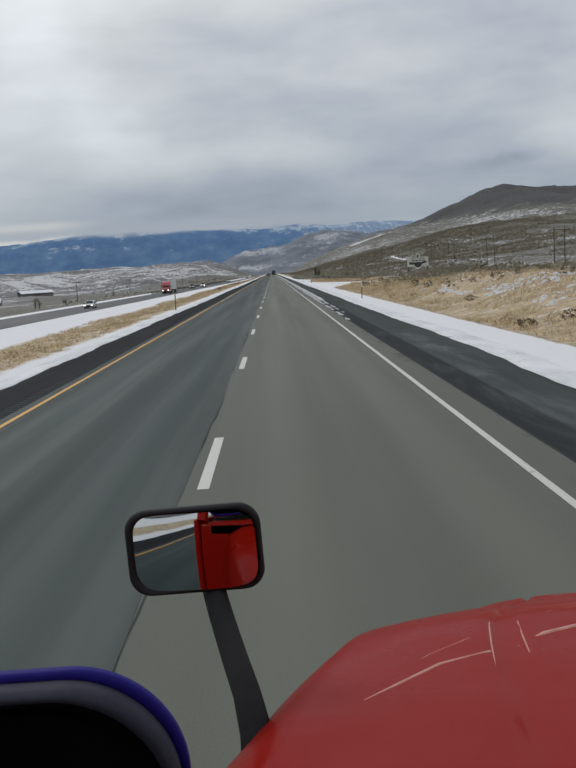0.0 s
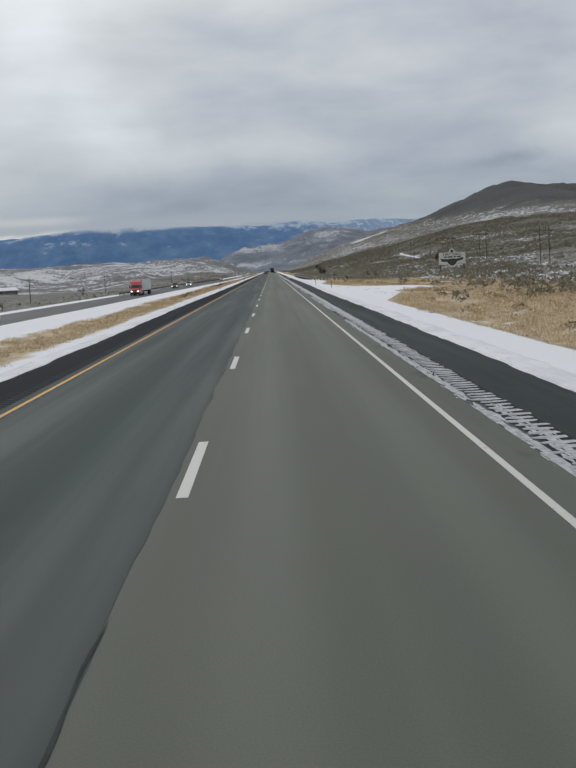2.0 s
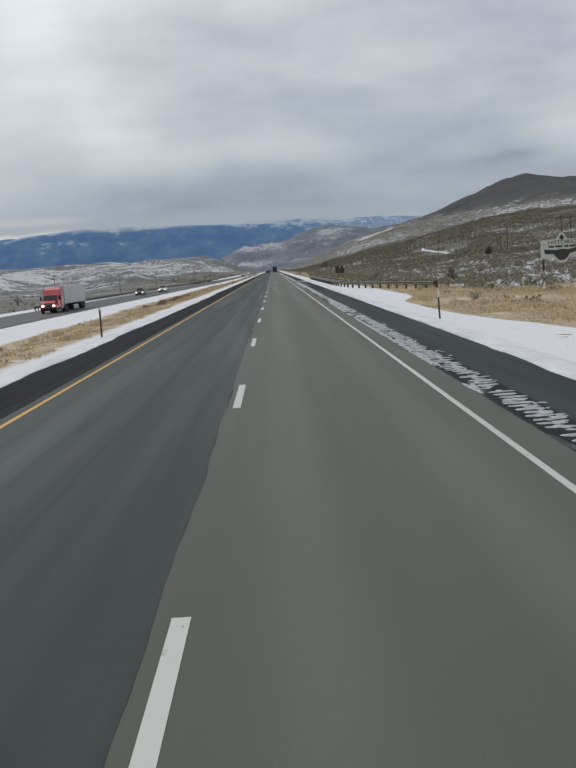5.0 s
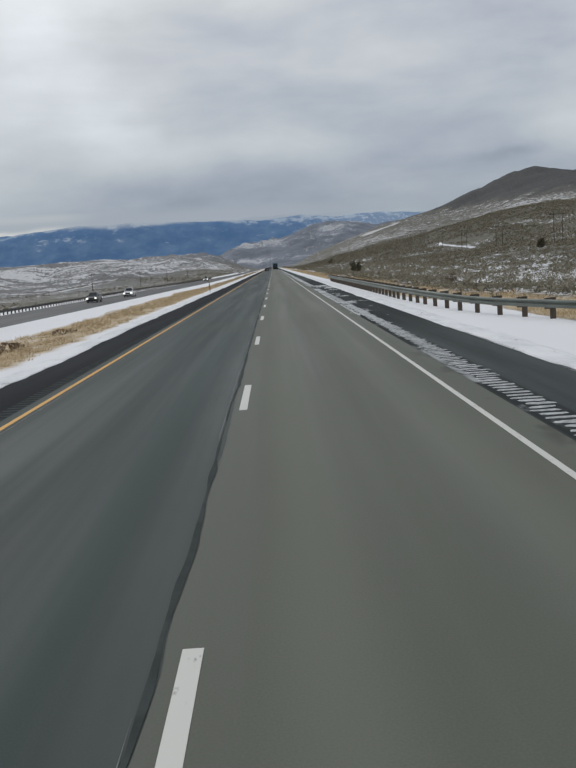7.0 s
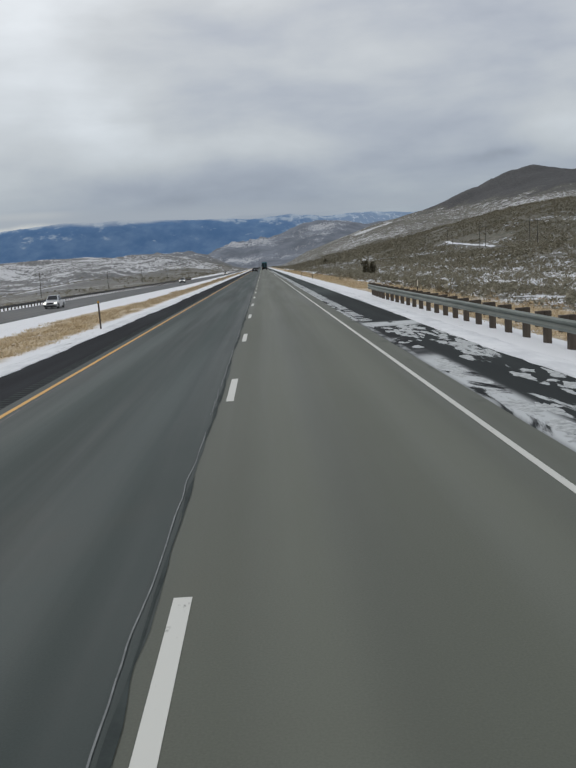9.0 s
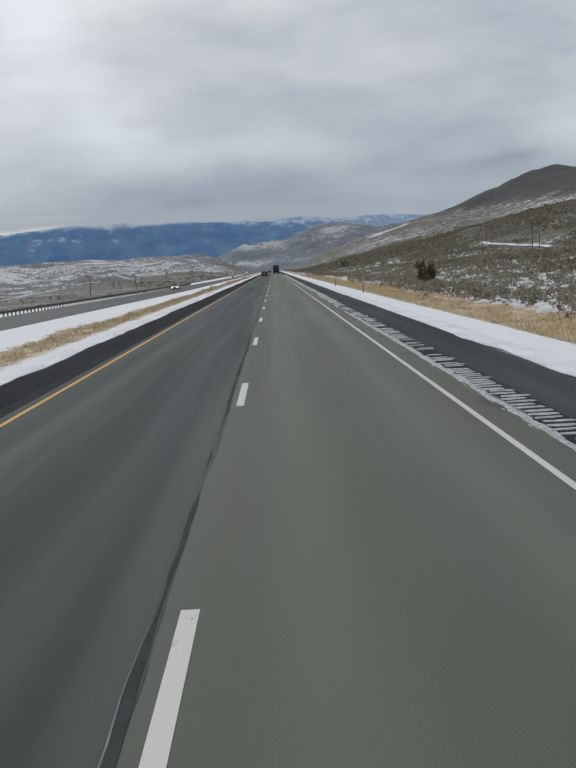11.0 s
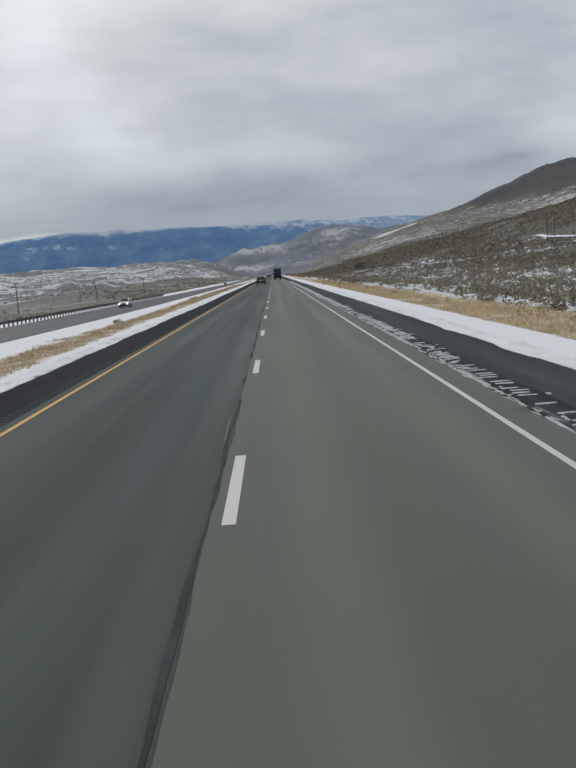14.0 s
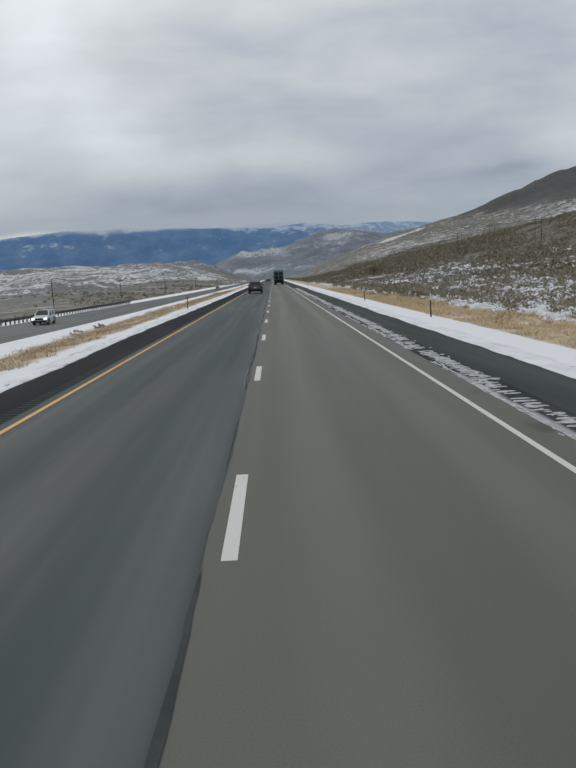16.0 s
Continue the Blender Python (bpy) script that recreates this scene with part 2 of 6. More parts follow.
M_white = paint_mat("white_road_paint", (0.58, 0.58, 0.535), (0.16, 0.16, 0.14))
M_yellow = paint_mat("yellow_road_paint", (0.60, 0.31, 0.035), (0.10, 0.085, 0.06))
M_sealer = rough_stuff("black_crack_sealer", (0.030, 0.037, 0.036), (0.060, 0.071, 0.068), 2.0, 0.9, 0.2)
M_sealer.node_tree.nodes["Principled BSDF"].inputs["Specular IOR Level"].default_value = 0.1


def ground_mat():
    """Snow on the verges, dry bunchgrass, and the mottled sage steppe of the hills."""
    m, t, p, co = shader("snowy_steppe")
    x, y, z = xyz(t, co)
    n1 = maths(t, "SUBTRACT", fuzz(t, co, 0.35, 4, 0.6), 0.5)
    n2 = maths(t, "SUBTRACT", fuzz(t, co, 0.06, 3, 0.55), 0.5)
    n3 = fuzz(t, co, 2.2, 4, 0.65)
    grain = fuzz(t, co, 14.0, 3, 0.7)
    # dead grass
    straw = blend(t, step(t, n3, 0.3, 0.7), (0.30, 0.228, 0.142), (0.58, 0.47, 0.315))
    # bare steppe: grey sage, brown soil, dark rock on the peak
    patch = fuzz(t, co, 0.011, 5, 0.6)
    speck = fuzz(t, co, 1.5, 4, 0.8)
    tuft = fuzz(t, co, 0.28, 5, 0.75)
    left = step(t, x, -160.0, -45.0, 1.0, 0.0)
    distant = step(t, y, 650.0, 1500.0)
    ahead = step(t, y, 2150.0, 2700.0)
    sage = blend(t, step(t, maths(t, "ADD", maths(t, "MULTIPLY", tuft, 0.65), maths(t, "MULTIPLY", speck, 0.35)), 0.38, 0.60), (0.054, 0.052, 0.040), (0.175, 0.165, 0.126))
    clumps_far = fuzz(t, co, 0.055, 5, 0.75)
    sage = blend(t, maths(t, "MULTIPLY", distant, step(t, clumps_far, 0.5, 0.6, 0.0, 0.6)), sage, (0.055, 0.053, 0.045))
    soil = blend(t, step(t, patch, 0.35, 0.65, 0.0, 0.4), sage, (0.125, 0.116, 0.098))
    grey_hazy_soil = blend(t, step(t, tuft, 0.38, 0.62), (0.105, 0.110, 0.115), (0.205, 0.208, 0.212))
    # distance haze painted in as blue-grey on the hills ahead
    grey_hazy_soil = blend(t, ahead, grey_hazy_soil, blend(t, step(t, fuzz(t, co, 0.012, 5, 0.65), 0.35, 0.65), (0.112, 0.128, 0.155), (0.180, 0.202, 0.238)))
    soil = blend(t, maths(t, "MAXIMUM", maths(t, "MULTIPLY", left, 0.85), maths(t, "MAXIMUM", ahead, maths(t, "MULTIPLY", distant, 0.12))), soil, grey_hazy_soil)
    rocky = maths(t, "ADD", z, maths(t, "MULTIPLY", maths(t, "SUBTRACT", fuzz(t, co, 0.03, 4, 0.6), 0.5), 60.0))
    peak = maths(t, "MULTIPLY", step(t, rocky, 74.0, 98.0), maths(t, "SUBTRACT", 1.0, ahead))
    soil = blend(t, maths(t, "MULTIPLY", peak, 0.92), soil, blend(t, step(t, tuft, 0.35, 0.65), (0.036, 0.037, 0.040), (0.076, 0.076, 0.079)))
    # snow left lying between the bushes, streaked along the slope and banded across the valley
    fine = fuzz(t, co, 0.95, 5, 0.66, (1.0, 0.8, 1.0), distort=0.3)
    coarse = fuzz(t, co, 0.22, 6, 0.78, (1.0, 0.55, 1.0), distort=0.4)
    lying = blend(t, distant, fine, coarse)
    mid = fuzz(t, co, 0.045, 5, 0.7, (1.0, 0.6, 1.0))
    sweep_ = fuzz(t, co, 0.006, 5, 0.65, (1.0, 0.6, 1.0))
    bands = fuzz(t, co, 0.014, 6, 0.72, (0.35, 1.0, 1.0), distort=0.5)
    large = blend(t, left, sweep_, bands)
    cover = maths(t, "ADD", maths(t, "MULTIPLY", lying, 0.72), maths(t, "MULTIPLY", mid, 0.28))
    cover = maths(t, "ADD", cover, maths(t, "MULTIPLY", maths(t, "SUBTRACT", large, 0.5), step(t, x, -120.0, -45.0, 0.95, 0.30)))
    bench = maths(t, "MULTIPLY", between(t, y, 1250.0, 1780.0, 170.0), step(t, x, 60.0, 160.0))
    low_slope = maths(t, "MULTIPLY", between(t, x, 15.0, 46.0, 11.0), between(t, y, 225.0, 680.0, 60.0))
    brow_dark = maths(t, "MULTIPLY", between(t, y, 690.0, 960.0, 110.0), step(t, x, 60.0, 130.0))
    field = maths(t, "MULTIPLY", between(t, maths(t, "SUBTRACT", y, maths(t, "MULTIPLY", x, 0.6)), 1700.0, 1770.0, 22.0), between(t, x, 165.0, 250.0, 10.0))
    valley_head = maths(t, "MULTIPLY", between(t, x, -170.0, 60.0, 45.0), maths(t, "MULTIPLY", ahead, between(t, z, 60.0, 100.0, 12.0)))
    far_cap = maths(t, "MULTIPLY", between(t, x, 150.0, 340.0, 50.0), maths(t, "MULTIPLY", ahead, step(t, z, 110.0, 130.0)))
    bluff_face = maths(t, "MULTIPLY", left, between(t, y, 1480.0, 2150.0, 120.0))
    late_slope = maths(t, "MULTIPLY", between(t, x, 17.0, 52.0, 14.0), between(t, y, 500.0, 640.0, 40.0))
    for zone, weight in ((field, 0.22), (bench, 0.03), (low_slope, 0.13), (late_slope, 0.08), (brow_dark, -0.06), (peak, -0.16), (bluff_face, 0.045), (ahead, -0.09), (valley_head, 0.14), (far_cap, 0.12)):
        cover = maths(t, "ADD", cover, maths(t, "MULTIPLY", zone, weight))
    cover = maths(t, "ADD", cover, maths(t, "MULTIPLY", ahead, maths(t, "MULTIPLY", maths(t, "SUBTRACT", fuzz(t, co, 0.005, 4, 0.6, (0.7, 1.0, 1.0)), 0.5), 0.9)))
    snowy = step(t, cover, 0.54, 0.60)
    # the painted haze also dulls snow on the hills ahead
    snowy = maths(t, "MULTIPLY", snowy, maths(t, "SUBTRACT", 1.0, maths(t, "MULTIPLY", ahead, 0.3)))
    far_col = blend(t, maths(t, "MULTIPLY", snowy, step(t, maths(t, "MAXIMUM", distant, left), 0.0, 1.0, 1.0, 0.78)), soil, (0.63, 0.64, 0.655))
    # dark hedges, cuts and bare strips that run across the valley floor
    hedge = step(t, fuzz(t, co, 0.03, 5, 0.6, (0.14, 1.0, 1.0), distort=0.3), 0.56, 0.62, 0.0, 0.75)
    far_col = blend(t, maths(t, "MULTIPLY", maths(t, "MULTIPLY", hedge, left), step(t, y, 1500.0, 1900.0, 1.0, 0.35)), far_col, (0.085, 0.082, 0.078))
    # straw bands beside the road
    # the snow spreads into a side road that leaves between two straw banks
    out_r = maths(t, "ADD", 9.1, maths(t, "MULTIPLY", n2, 0.9))
    for y0, y1, dx in ((113.0, 139.0, 3.9), (139.0, 160.0, 10.0), (165.5, 168.5, -11.5), (169.0, 192.0, -2.4), (200.0, 214.0, 2.2), (250.0, 272.0, -2.2)):
        out_r = maths(t, "ADD", out_r, step(t, y, y0, y1, 0.0, dx))
    far_r = maths(t, "ADD", maths(t, "ADD", 10.6, maths(t, "MULTIPLY", n2, 6.0)), maths(t, "ADD", step(t, y, 40.0, 85.0, 6.0, 23.0), step(t, y, 205.0, 270.0, 0.0, -20.0)))
    grass_r = maths(t, "MULTIPLY", between(t, maths(t, "ADD", x, n1), out_r, far_r, 0.5), step(t, y, 900.0, 1700.0, 1.0, 0.0))
    grass_l = maths(t, "MULTIPLY", step(t, y, 900.0, 1700.0, 1.0, 0.0), between(t, maths(t, "ADD", x, maths(t, "MULTIPLY", n1, 1.4)), maths(t, "ADD", step(t, y, 310.0, 380.0, -11.2, -9.5), maths(t, "MULTIPLY", n2, 2.2)), -6.98, 0.35))
    snow_r = maths(t, "MULTIPLY", between(t, maths(t, "ADD", x, maths(t, "MULTIPLY", n1, 0.5)), 5.0, out_r, 0.12), step(t, y, 900.0, 1700.0, 1.0, 0.0))
    right_edge_l = maths(t, "ADD", x, maths(t, "MULTIPLY", n1, 0.8))
    nearby = step(t, y, 900.0, 1700.0, 1.0, 0.0)
    snow_l = maths(t, "MULTIPLY", between(t, right_edge_l, -46.0, -5.0, 0.3), nearby)
    bits = step(t, fuzz(t, co, 0.8, 6, 0.75), 0.57, 0.63, 0.0, 0.85)
    col = blend(t, grass_r, far_col, straw)
    col = blend(t, snow_l, col, (0.72, 0.728, 0.742))
    col = blend(t, grass_l, col, straw)
    col = blend(t, maths(t, "MULTIPLY", maths(t, "MAXIMUM", grass_r, grass_l), bits), col, (0.70, 0.715, 0.74))
    col = blend(t, snow_r, col, (0.74, 0.748, 0.76))
    specks = maths(t, "MULTIPLY", maths(t, "MAXIMUM", snow_r, snow_l), step(t, fuzz(t, co, 0.9, 6, 0.75, (1.0, 0.5, 1.0)), 0.68, 0.73))
    col = blend(t, specks, col, (0.16, 0.125, 0.08))
    link(t, col, p.inputs["Base Color"])
    p.inputs["Roughness"].default_value = 0.85
    p.inputs["Specular IOR Level"].default_value = 0.2
    bumped(t, p, maths(t, "ADD", n3, maths(t, "MULTIPLY", grain, 0.3)), 0.5, 0.12)
    return m


M_ground = ground_mat()


def far_mat(name, hazed_forest, hazed_rock, snow_at, haze):
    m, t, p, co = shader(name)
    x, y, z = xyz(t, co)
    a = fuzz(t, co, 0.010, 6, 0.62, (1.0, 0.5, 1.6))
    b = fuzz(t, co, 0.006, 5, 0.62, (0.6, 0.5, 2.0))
    # distance haze is painted as blue into the forest, rock and snow colours
    col = blend(t, step(t, a, 0.3, 0.7), hazed_forest, hazed_rock)
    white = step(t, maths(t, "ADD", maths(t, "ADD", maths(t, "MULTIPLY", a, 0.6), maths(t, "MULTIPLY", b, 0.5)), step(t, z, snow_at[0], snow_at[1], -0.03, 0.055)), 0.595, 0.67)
    # thicker haze painted in as paler blue towards the right
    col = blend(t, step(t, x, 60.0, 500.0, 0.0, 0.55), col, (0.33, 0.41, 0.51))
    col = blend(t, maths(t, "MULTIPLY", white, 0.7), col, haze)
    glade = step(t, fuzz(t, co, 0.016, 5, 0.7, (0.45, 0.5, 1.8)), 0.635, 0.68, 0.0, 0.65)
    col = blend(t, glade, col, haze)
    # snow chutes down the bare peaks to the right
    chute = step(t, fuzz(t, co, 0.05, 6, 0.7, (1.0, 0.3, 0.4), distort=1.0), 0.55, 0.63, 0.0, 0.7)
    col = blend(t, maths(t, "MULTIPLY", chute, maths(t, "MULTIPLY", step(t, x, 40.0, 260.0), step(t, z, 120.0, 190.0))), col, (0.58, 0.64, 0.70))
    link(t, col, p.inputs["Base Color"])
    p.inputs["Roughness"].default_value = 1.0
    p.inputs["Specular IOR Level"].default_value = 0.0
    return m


M_range = far_mat("haze_blue_forested_mountain", (0.095, 0.18, 0.325), (0.155, 0.25, 0.395), (120.0, 270.0), (0.44, 0.51, 0.58))


# ---- building helpers ----
def mesh_from(name, bm, material, smooth=False):
    me = bpy.data.meshes.new(name)
    bm.to_mesh(me)
    bm.free()
    me.materials.append(material)
    if smooth:
        me.polygons.foreach_set("use_smooth", [True] * len(me.polygons))
    return me


def part(name, bm, material, parent=None, label="", smooth=False):
    ob = new(name, mesh_from(name, bm, material, smooth))
    if parent is not None:
        ob.parent = parent
    return tagged(ob, label=label)


def raw(name, verts, faces, material, smooth=False):
    me = bpy.data.meshes.new(name)
    if isinstance(verts, np.ndarray) and isinstance(faces, np.ndarray):
        k = faces.shape[1]
        me.vertices.add(len(verts))
        me.vertices.foreach_set("co", verts.astype(np.float32).ravel())
        me.loops.add(faces.size)
        me.loops.foreach_set("vertex_index", faces.astype(np.int32).ravel())
        me.polygons.add(len(faces))
        me.polygons.foreach_set("loop_start", np.arange(0, faces.size, k, dtype=np.int32))
        me.update(calc_edges=True)
    else:
        me.from_pydata(verts, [], faces)
        me.update()
    me.materials.append(material)
    if smooth:
        me.polygons.foreach_set("use_smooth", [True] * len(me.polygons))
    return me


def block(bm, lo, hi, bevel=0.0):
    """A box from corner to corner, with bevelled edges, added to bm."""
    c = [(a + b) / 2 for a, b in zip(lo, hi)]
    s = [abs(b - a) for a, b in zip(lo, hi)]
    got = bmesh.ops.create_cube(bm, size=1.0, matrix=Matrix.LocRotScale(c, None, s))
    if bevel:
        edges = list({e for v in got["verts"] for e in v.link_edges})
        bmesh.ops.bevel(bm, geom=edges, offset=bevel, segments=2, affect="EDGES", profile=0.5)
    return bm


def rod(bm, a, b, r0, r1=None, sides=10):
    """A round bar from a to b."""
    a, b = Vector(a), Vector(b)
    m = Matrix.Translation((a + b) / 2) @ (b - a).to_track_quat("Z", "Y").to_matrix().to_4x4()
    bmesh.ops.create_cone(bm, cap_ends=True, segments=sides, radius1=r0, radius2=r0 if r1 is None else r1, depth=(b - a).length, matrix=m)
    return bm


def value_noise(x, y, seed=0):
    """Smooth lattice noise between -1 and 1."""
    rng = np.random.RandomState(seed)
    grid = rng.uniform(-1, 1, (256, 256))
    xi, yi = np.floor(x).astype(int), np.floor(y).astype(int)
    u, v = x - xi, y - yi
    u, v = u * u * (3 - 2 * u), v * v * (3 - 2 * v)
    a, b = grid[xi % 256, yi % 256], grid[(xi + 1) % 256, yi % 256]
    c, d = grid[xi % 256, (yi + 1) % 256], grid[(xi + 1) % 256, (yi + 1) % 256]
    return (a * (1 - u) + b * u) * (1 - v) + (c * (1 - u) + d * u) * v


def fbm(x, y, octaves=4, seed=0):
    out, amp = 0.0, 1.0
    for k in range(octaves):
        out = out + amp * value_noise(x * 2.0 ** k, y * 2.0 ** k, seed + k)
        amp *= 0.5
    return out


def smooth(v, lo, hi):
    u = np.clip((v - lo) / (hi - lo), 0, 1)
    return u * u * (3 - 2 * u)


# ---- the lie of the land ----
ROAD_END = 2600.0


def opposite_edge(y):
    """The near edge of the opposite carriageway."""
    return np.interp(y, (-200, 98, 200, 300, 459, 556, 800, 1500, ROAD_END), (-33.5, -31.8, -29.7, -28.6, -25.6, -22.8, -19.0, -16.0, -15.0))


OPP_Z, OPP_W = -2.3, 11.0


def height(x, y):
    x, y = np.asarray(x, float), np.asarray(y, float)
    edge = opposite_edge(y)
    # right of the road: snowy verge, shallow ditch, bank, then the hill
    z = np.where(x > 0, -0.05 - 0.35 * smooth(x, 6.5, 10) - (0.45 + 0.45 * smooth(y, 200, 300)) * smooth(x, 12, 26), 0.0)
    bank = smooth(x, 9.5, 17) * (1 - smooth(y, 45, 125)) * 1.75
    z = z + np.where(x > 0, bank, 0)
    crest = np.interp(x, (0, 30, 90, 144, 196, 261, 313, 340, 366, 400, 430, 465, 500, 515, 530, 555, 590, 660, 900, 1300, 2200, 4000),
                      (0, 6, 22, 34, 46, 59, 71, 80, 92, 109, 122.5, 132.5, 138, 139.5, 138, 132, 125, 124, 150, 165, 140, 120))
    s = np.abs(1960 - y)
    along = np.where(y < 1960, (0.62 * np.exp(-s / 450) + 0.38 * np.exp(-(s / 850) ** 2)) * smooth(y, 700, 1450), np.exp(-(s / 420) ** 2))
    hill = crest * along * smooth(x, 18, 90)
    # nearer bushy shoulder of the hill, dipping again behind its crest
    foot = np.interp(x, (25, 60, 100, 160, 226, 300, 500, 900), (0, 4.0, 10.5, 22, 32, 35.5, 40, 44))
    brow = 900 + 60 * fbm(x / 130, x * 0, 3, 14)
    hill = hill + foot * np.where(y < brow, smooth(y, 330, brow), 1 - 0.62 * smooth(y, brow, brow + 420)) * (1 + 0.05 * fbm(x / 45, y / 60, 3, 15))
    rugged = (fbm(x / 170, y / 230, 6, 11) * 7.0 - 4.5 * np.abs(fbm(x / 60, y / 110, 4, 12))) * smooth(x, 60, 260) * (0.25 + 0.75 * along)
    knob = 4.0 * np.exp(-((x - 508) / 15) ** 2 - ((y - 1955) / 60) ** 2) + 3.0 * np.exp(-((x - 482) / 12) ** 2 - ((y - 1950) / 60) ** 2)
    # the near slope climbs away from the road
    climb = (3.3 * smooth(x, 38, 80) * (1 - 0.8 * smooth(y, 470, 630)) + 5.0 * smooth(x, 85, 190)) * smooth(y, 230, 370)
    crags = (2.6 * np.abs(fbm(x / 26, y / 60, 4, 18)) + 1.6 * fbm(x / 8, y / 30, 3, 19)) * smooth(hill, 88, 128)
    z = z + np.where(x > 0, crags + climb + hill + rugged + knob * (1 + 0.4 * fbm(x / 6, y / 20, 3, 16)), 0)
    lumps = fbm(x / 9, y / 9, 3, 5) * 0.22
    z = z + lumps * smooth(np.abs(x), 10, 20)
    # left of the road: median, opposite carriageway on a lower bench, valley
    d = edge - x
    med = -0.05 - 0.25 * smooth(-x, 6.5, 10.5) + (OPP_Z + 0.25) * smooth(-x, 10.5, 10.5 + (-edge - 10.5) * 0.9)
    beyond = np.maximum(d - OPP_W - 3, 0)
    valley = OPP_Z - 0.05 - 1.2 * smooth(beyond, 0, 15) - 9.0 * smooth(beyond, 20, 260) + 3.2 * fbm(x / 120, y / 160, 4, 23) * smooth(beyond, 10, 120)
    zl = np.where(d > 0, np.where(d < OPP_W + 3, OPP_Z - 0.06, valley), med)
    rise = 7.0 * np.exp(-((x + 110) / 90) ** 2 - ((y - 1350) / 380) ** 2) * smooth(beyond, 5, 60)
    far = smooth(y, 1500, 2300)
    gully = np.abs(fbm(x / 60, y / 190, 4, 37)) + 0.6 * np.abs(fbm(x / 24, y / 120, 4, 39))
    bluff = (50 + 9 * fbm(x / 330, y / 420, 5, 31)) * smooth(y + 190 * fbm(x / 210, y / 300, 4, 38) + 110 * gully, 1500, 2050) * smooth(-x, 10, 200) * (1 - 0.6 * smooth(y, 2500, 3100)) - 9 * gully * smooth(y, 1300, 1700)
    zl = zl + rise + bluff
    z = np.where(x < 0, zl, z)
    # the hills that close the valley ahead
    ridge = np.interp(x, (-500, -250, -188, -138, -97, -20, 28, 97, 156, 200, 253, 329, 386, 425, 464, 542, 620, 900), (14, 36, 54, 72, 94, 106, 102, 114, 130, 138, 140, 126, 110, 112, 114, 114, 104, 60))
    folds = 6 * fbm(x / 120, y / 160, 4, 47) - 8 * np.abs(fbm(x / 75, y / 200, 4, 48)) + 3
    z = z + (ridge + folds) * np.where(y < 3600, np.exp(-((y - 3600) / 380.0) ** 2), 1.0 - smooth(y, 3900, 4300)) * smooth(y, 2600, 3000)
    inside = (np.abs(x) < 6.3)
    return np.where(inside & (y < ROAD_END), -0.06, z)


def steps(*spans):
    out = []
    for a, b, d in spans:
        out += list(np.arange(a, b, d))
    return np.array(out + [spans[-1][1]])


gx = steps((-4600, -1500, 155), (-1500, -320, 40), (-320, -60, 10), (-60, -14, 2), (-14, -6, 0.8), (-6, 6, 6), (6, 16, 0.8), (16, 60, 2), (60, 320, 8), (320, 900, 14), (900, 1500, 40), (1500, 4600, 155))
gy = steps((-400, -20, 20), (-20, 650, 4), (650, 1200, 12), (1200, 2600, 22), (2600, 4200, 28), (4200, 4700, 60))
GX, GY = np.meshgrid(gx, gy)
GZ = height(GX, GY)
nx, ny = len(gx), len(gy)
ii = (np.arange(ny - 1)[:, None] * nx + np.arange(nx - 1)[None]).ravel()
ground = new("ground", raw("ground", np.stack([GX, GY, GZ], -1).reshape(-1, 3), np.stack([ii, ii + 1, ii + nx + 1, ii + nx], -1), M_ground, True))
tagged(ground, "snow-streaked sage steppe and grassy verges beside the highway", "ground", kind="structure")

# far range under the cloud
mx = np.linspace(-2600, 2600, 261)
my = np.array([4150, 4250, 4330, 4400, 4460, 4520, 4580, 4640, 4680, 4720], float)
MX, MY = np.meshgrid(mx, my)
top = np.interp(MX / 4500 * 57.3, (-30, -16, -12, -8, -4, 0, 2, 4, 6, 8, 10, 14, 30), (238, 236, 258, 262, 248, 236, 244, 228, 234, 232, 226, 210, 220))
rise = smooth(MY, 4100, 4640)
MZ = -10 + top * rise * (1 + 0.022 * fbm(MX / 160, MY / 130, 5, 71)) + 26 * fbm(MX / 120, MY / 200, 5, 77) * rise * (1 - rise) * 2.4 + 3 * fbm(MX / 46, MY / 60, 3, 78) * rise
n2x, n2y = len(mx), len(my)
jj = (np.arange(n2y - 1)[:, None] * n2x + np.arange(n2x - 1)[None]).ravel()
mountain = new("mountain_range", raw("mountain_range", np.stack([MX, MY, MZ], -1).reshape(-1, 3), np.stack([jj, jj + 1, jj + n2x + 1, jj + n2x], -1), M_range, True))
tagged(mountain, "distant forested mountain range, hazed blue, with snow on its ridges", "mountain range", kind="structure")


# low cloud that hides the crest of the range
M_cloud = bpy.data.materials.new("low_cloud")
M_cloud.use_nodes = True
ct = M_cloud.node_tree
ct.nodes.clear()
cco = node(ct, "ShaderNodeTexCoord").outputs["Object"]
cx_, cy_, cz_ = xyz(ct, cco)
ragged = fuzz(ct, cco, 0.006, 6, 0.6, (0.5, 1.0, 1.6), distort=0.4)
lifted = maths(ct, "ADD", cz_, maths(ct, "MULTIPLY", maths(ct, "SUBTRACT", ragged, 0.5), 75.0))
veil = maths(ct, "MULTIPLY", step(ct, lifted, 198.0, 226.0), step(ct, cz_, 235.0, 296.0, 1.0, 0.0))
veil = maths(ct, "MULTIPLY", veil, step(ct, cx_, -100.0, 500.0, 0.9, 0.5))
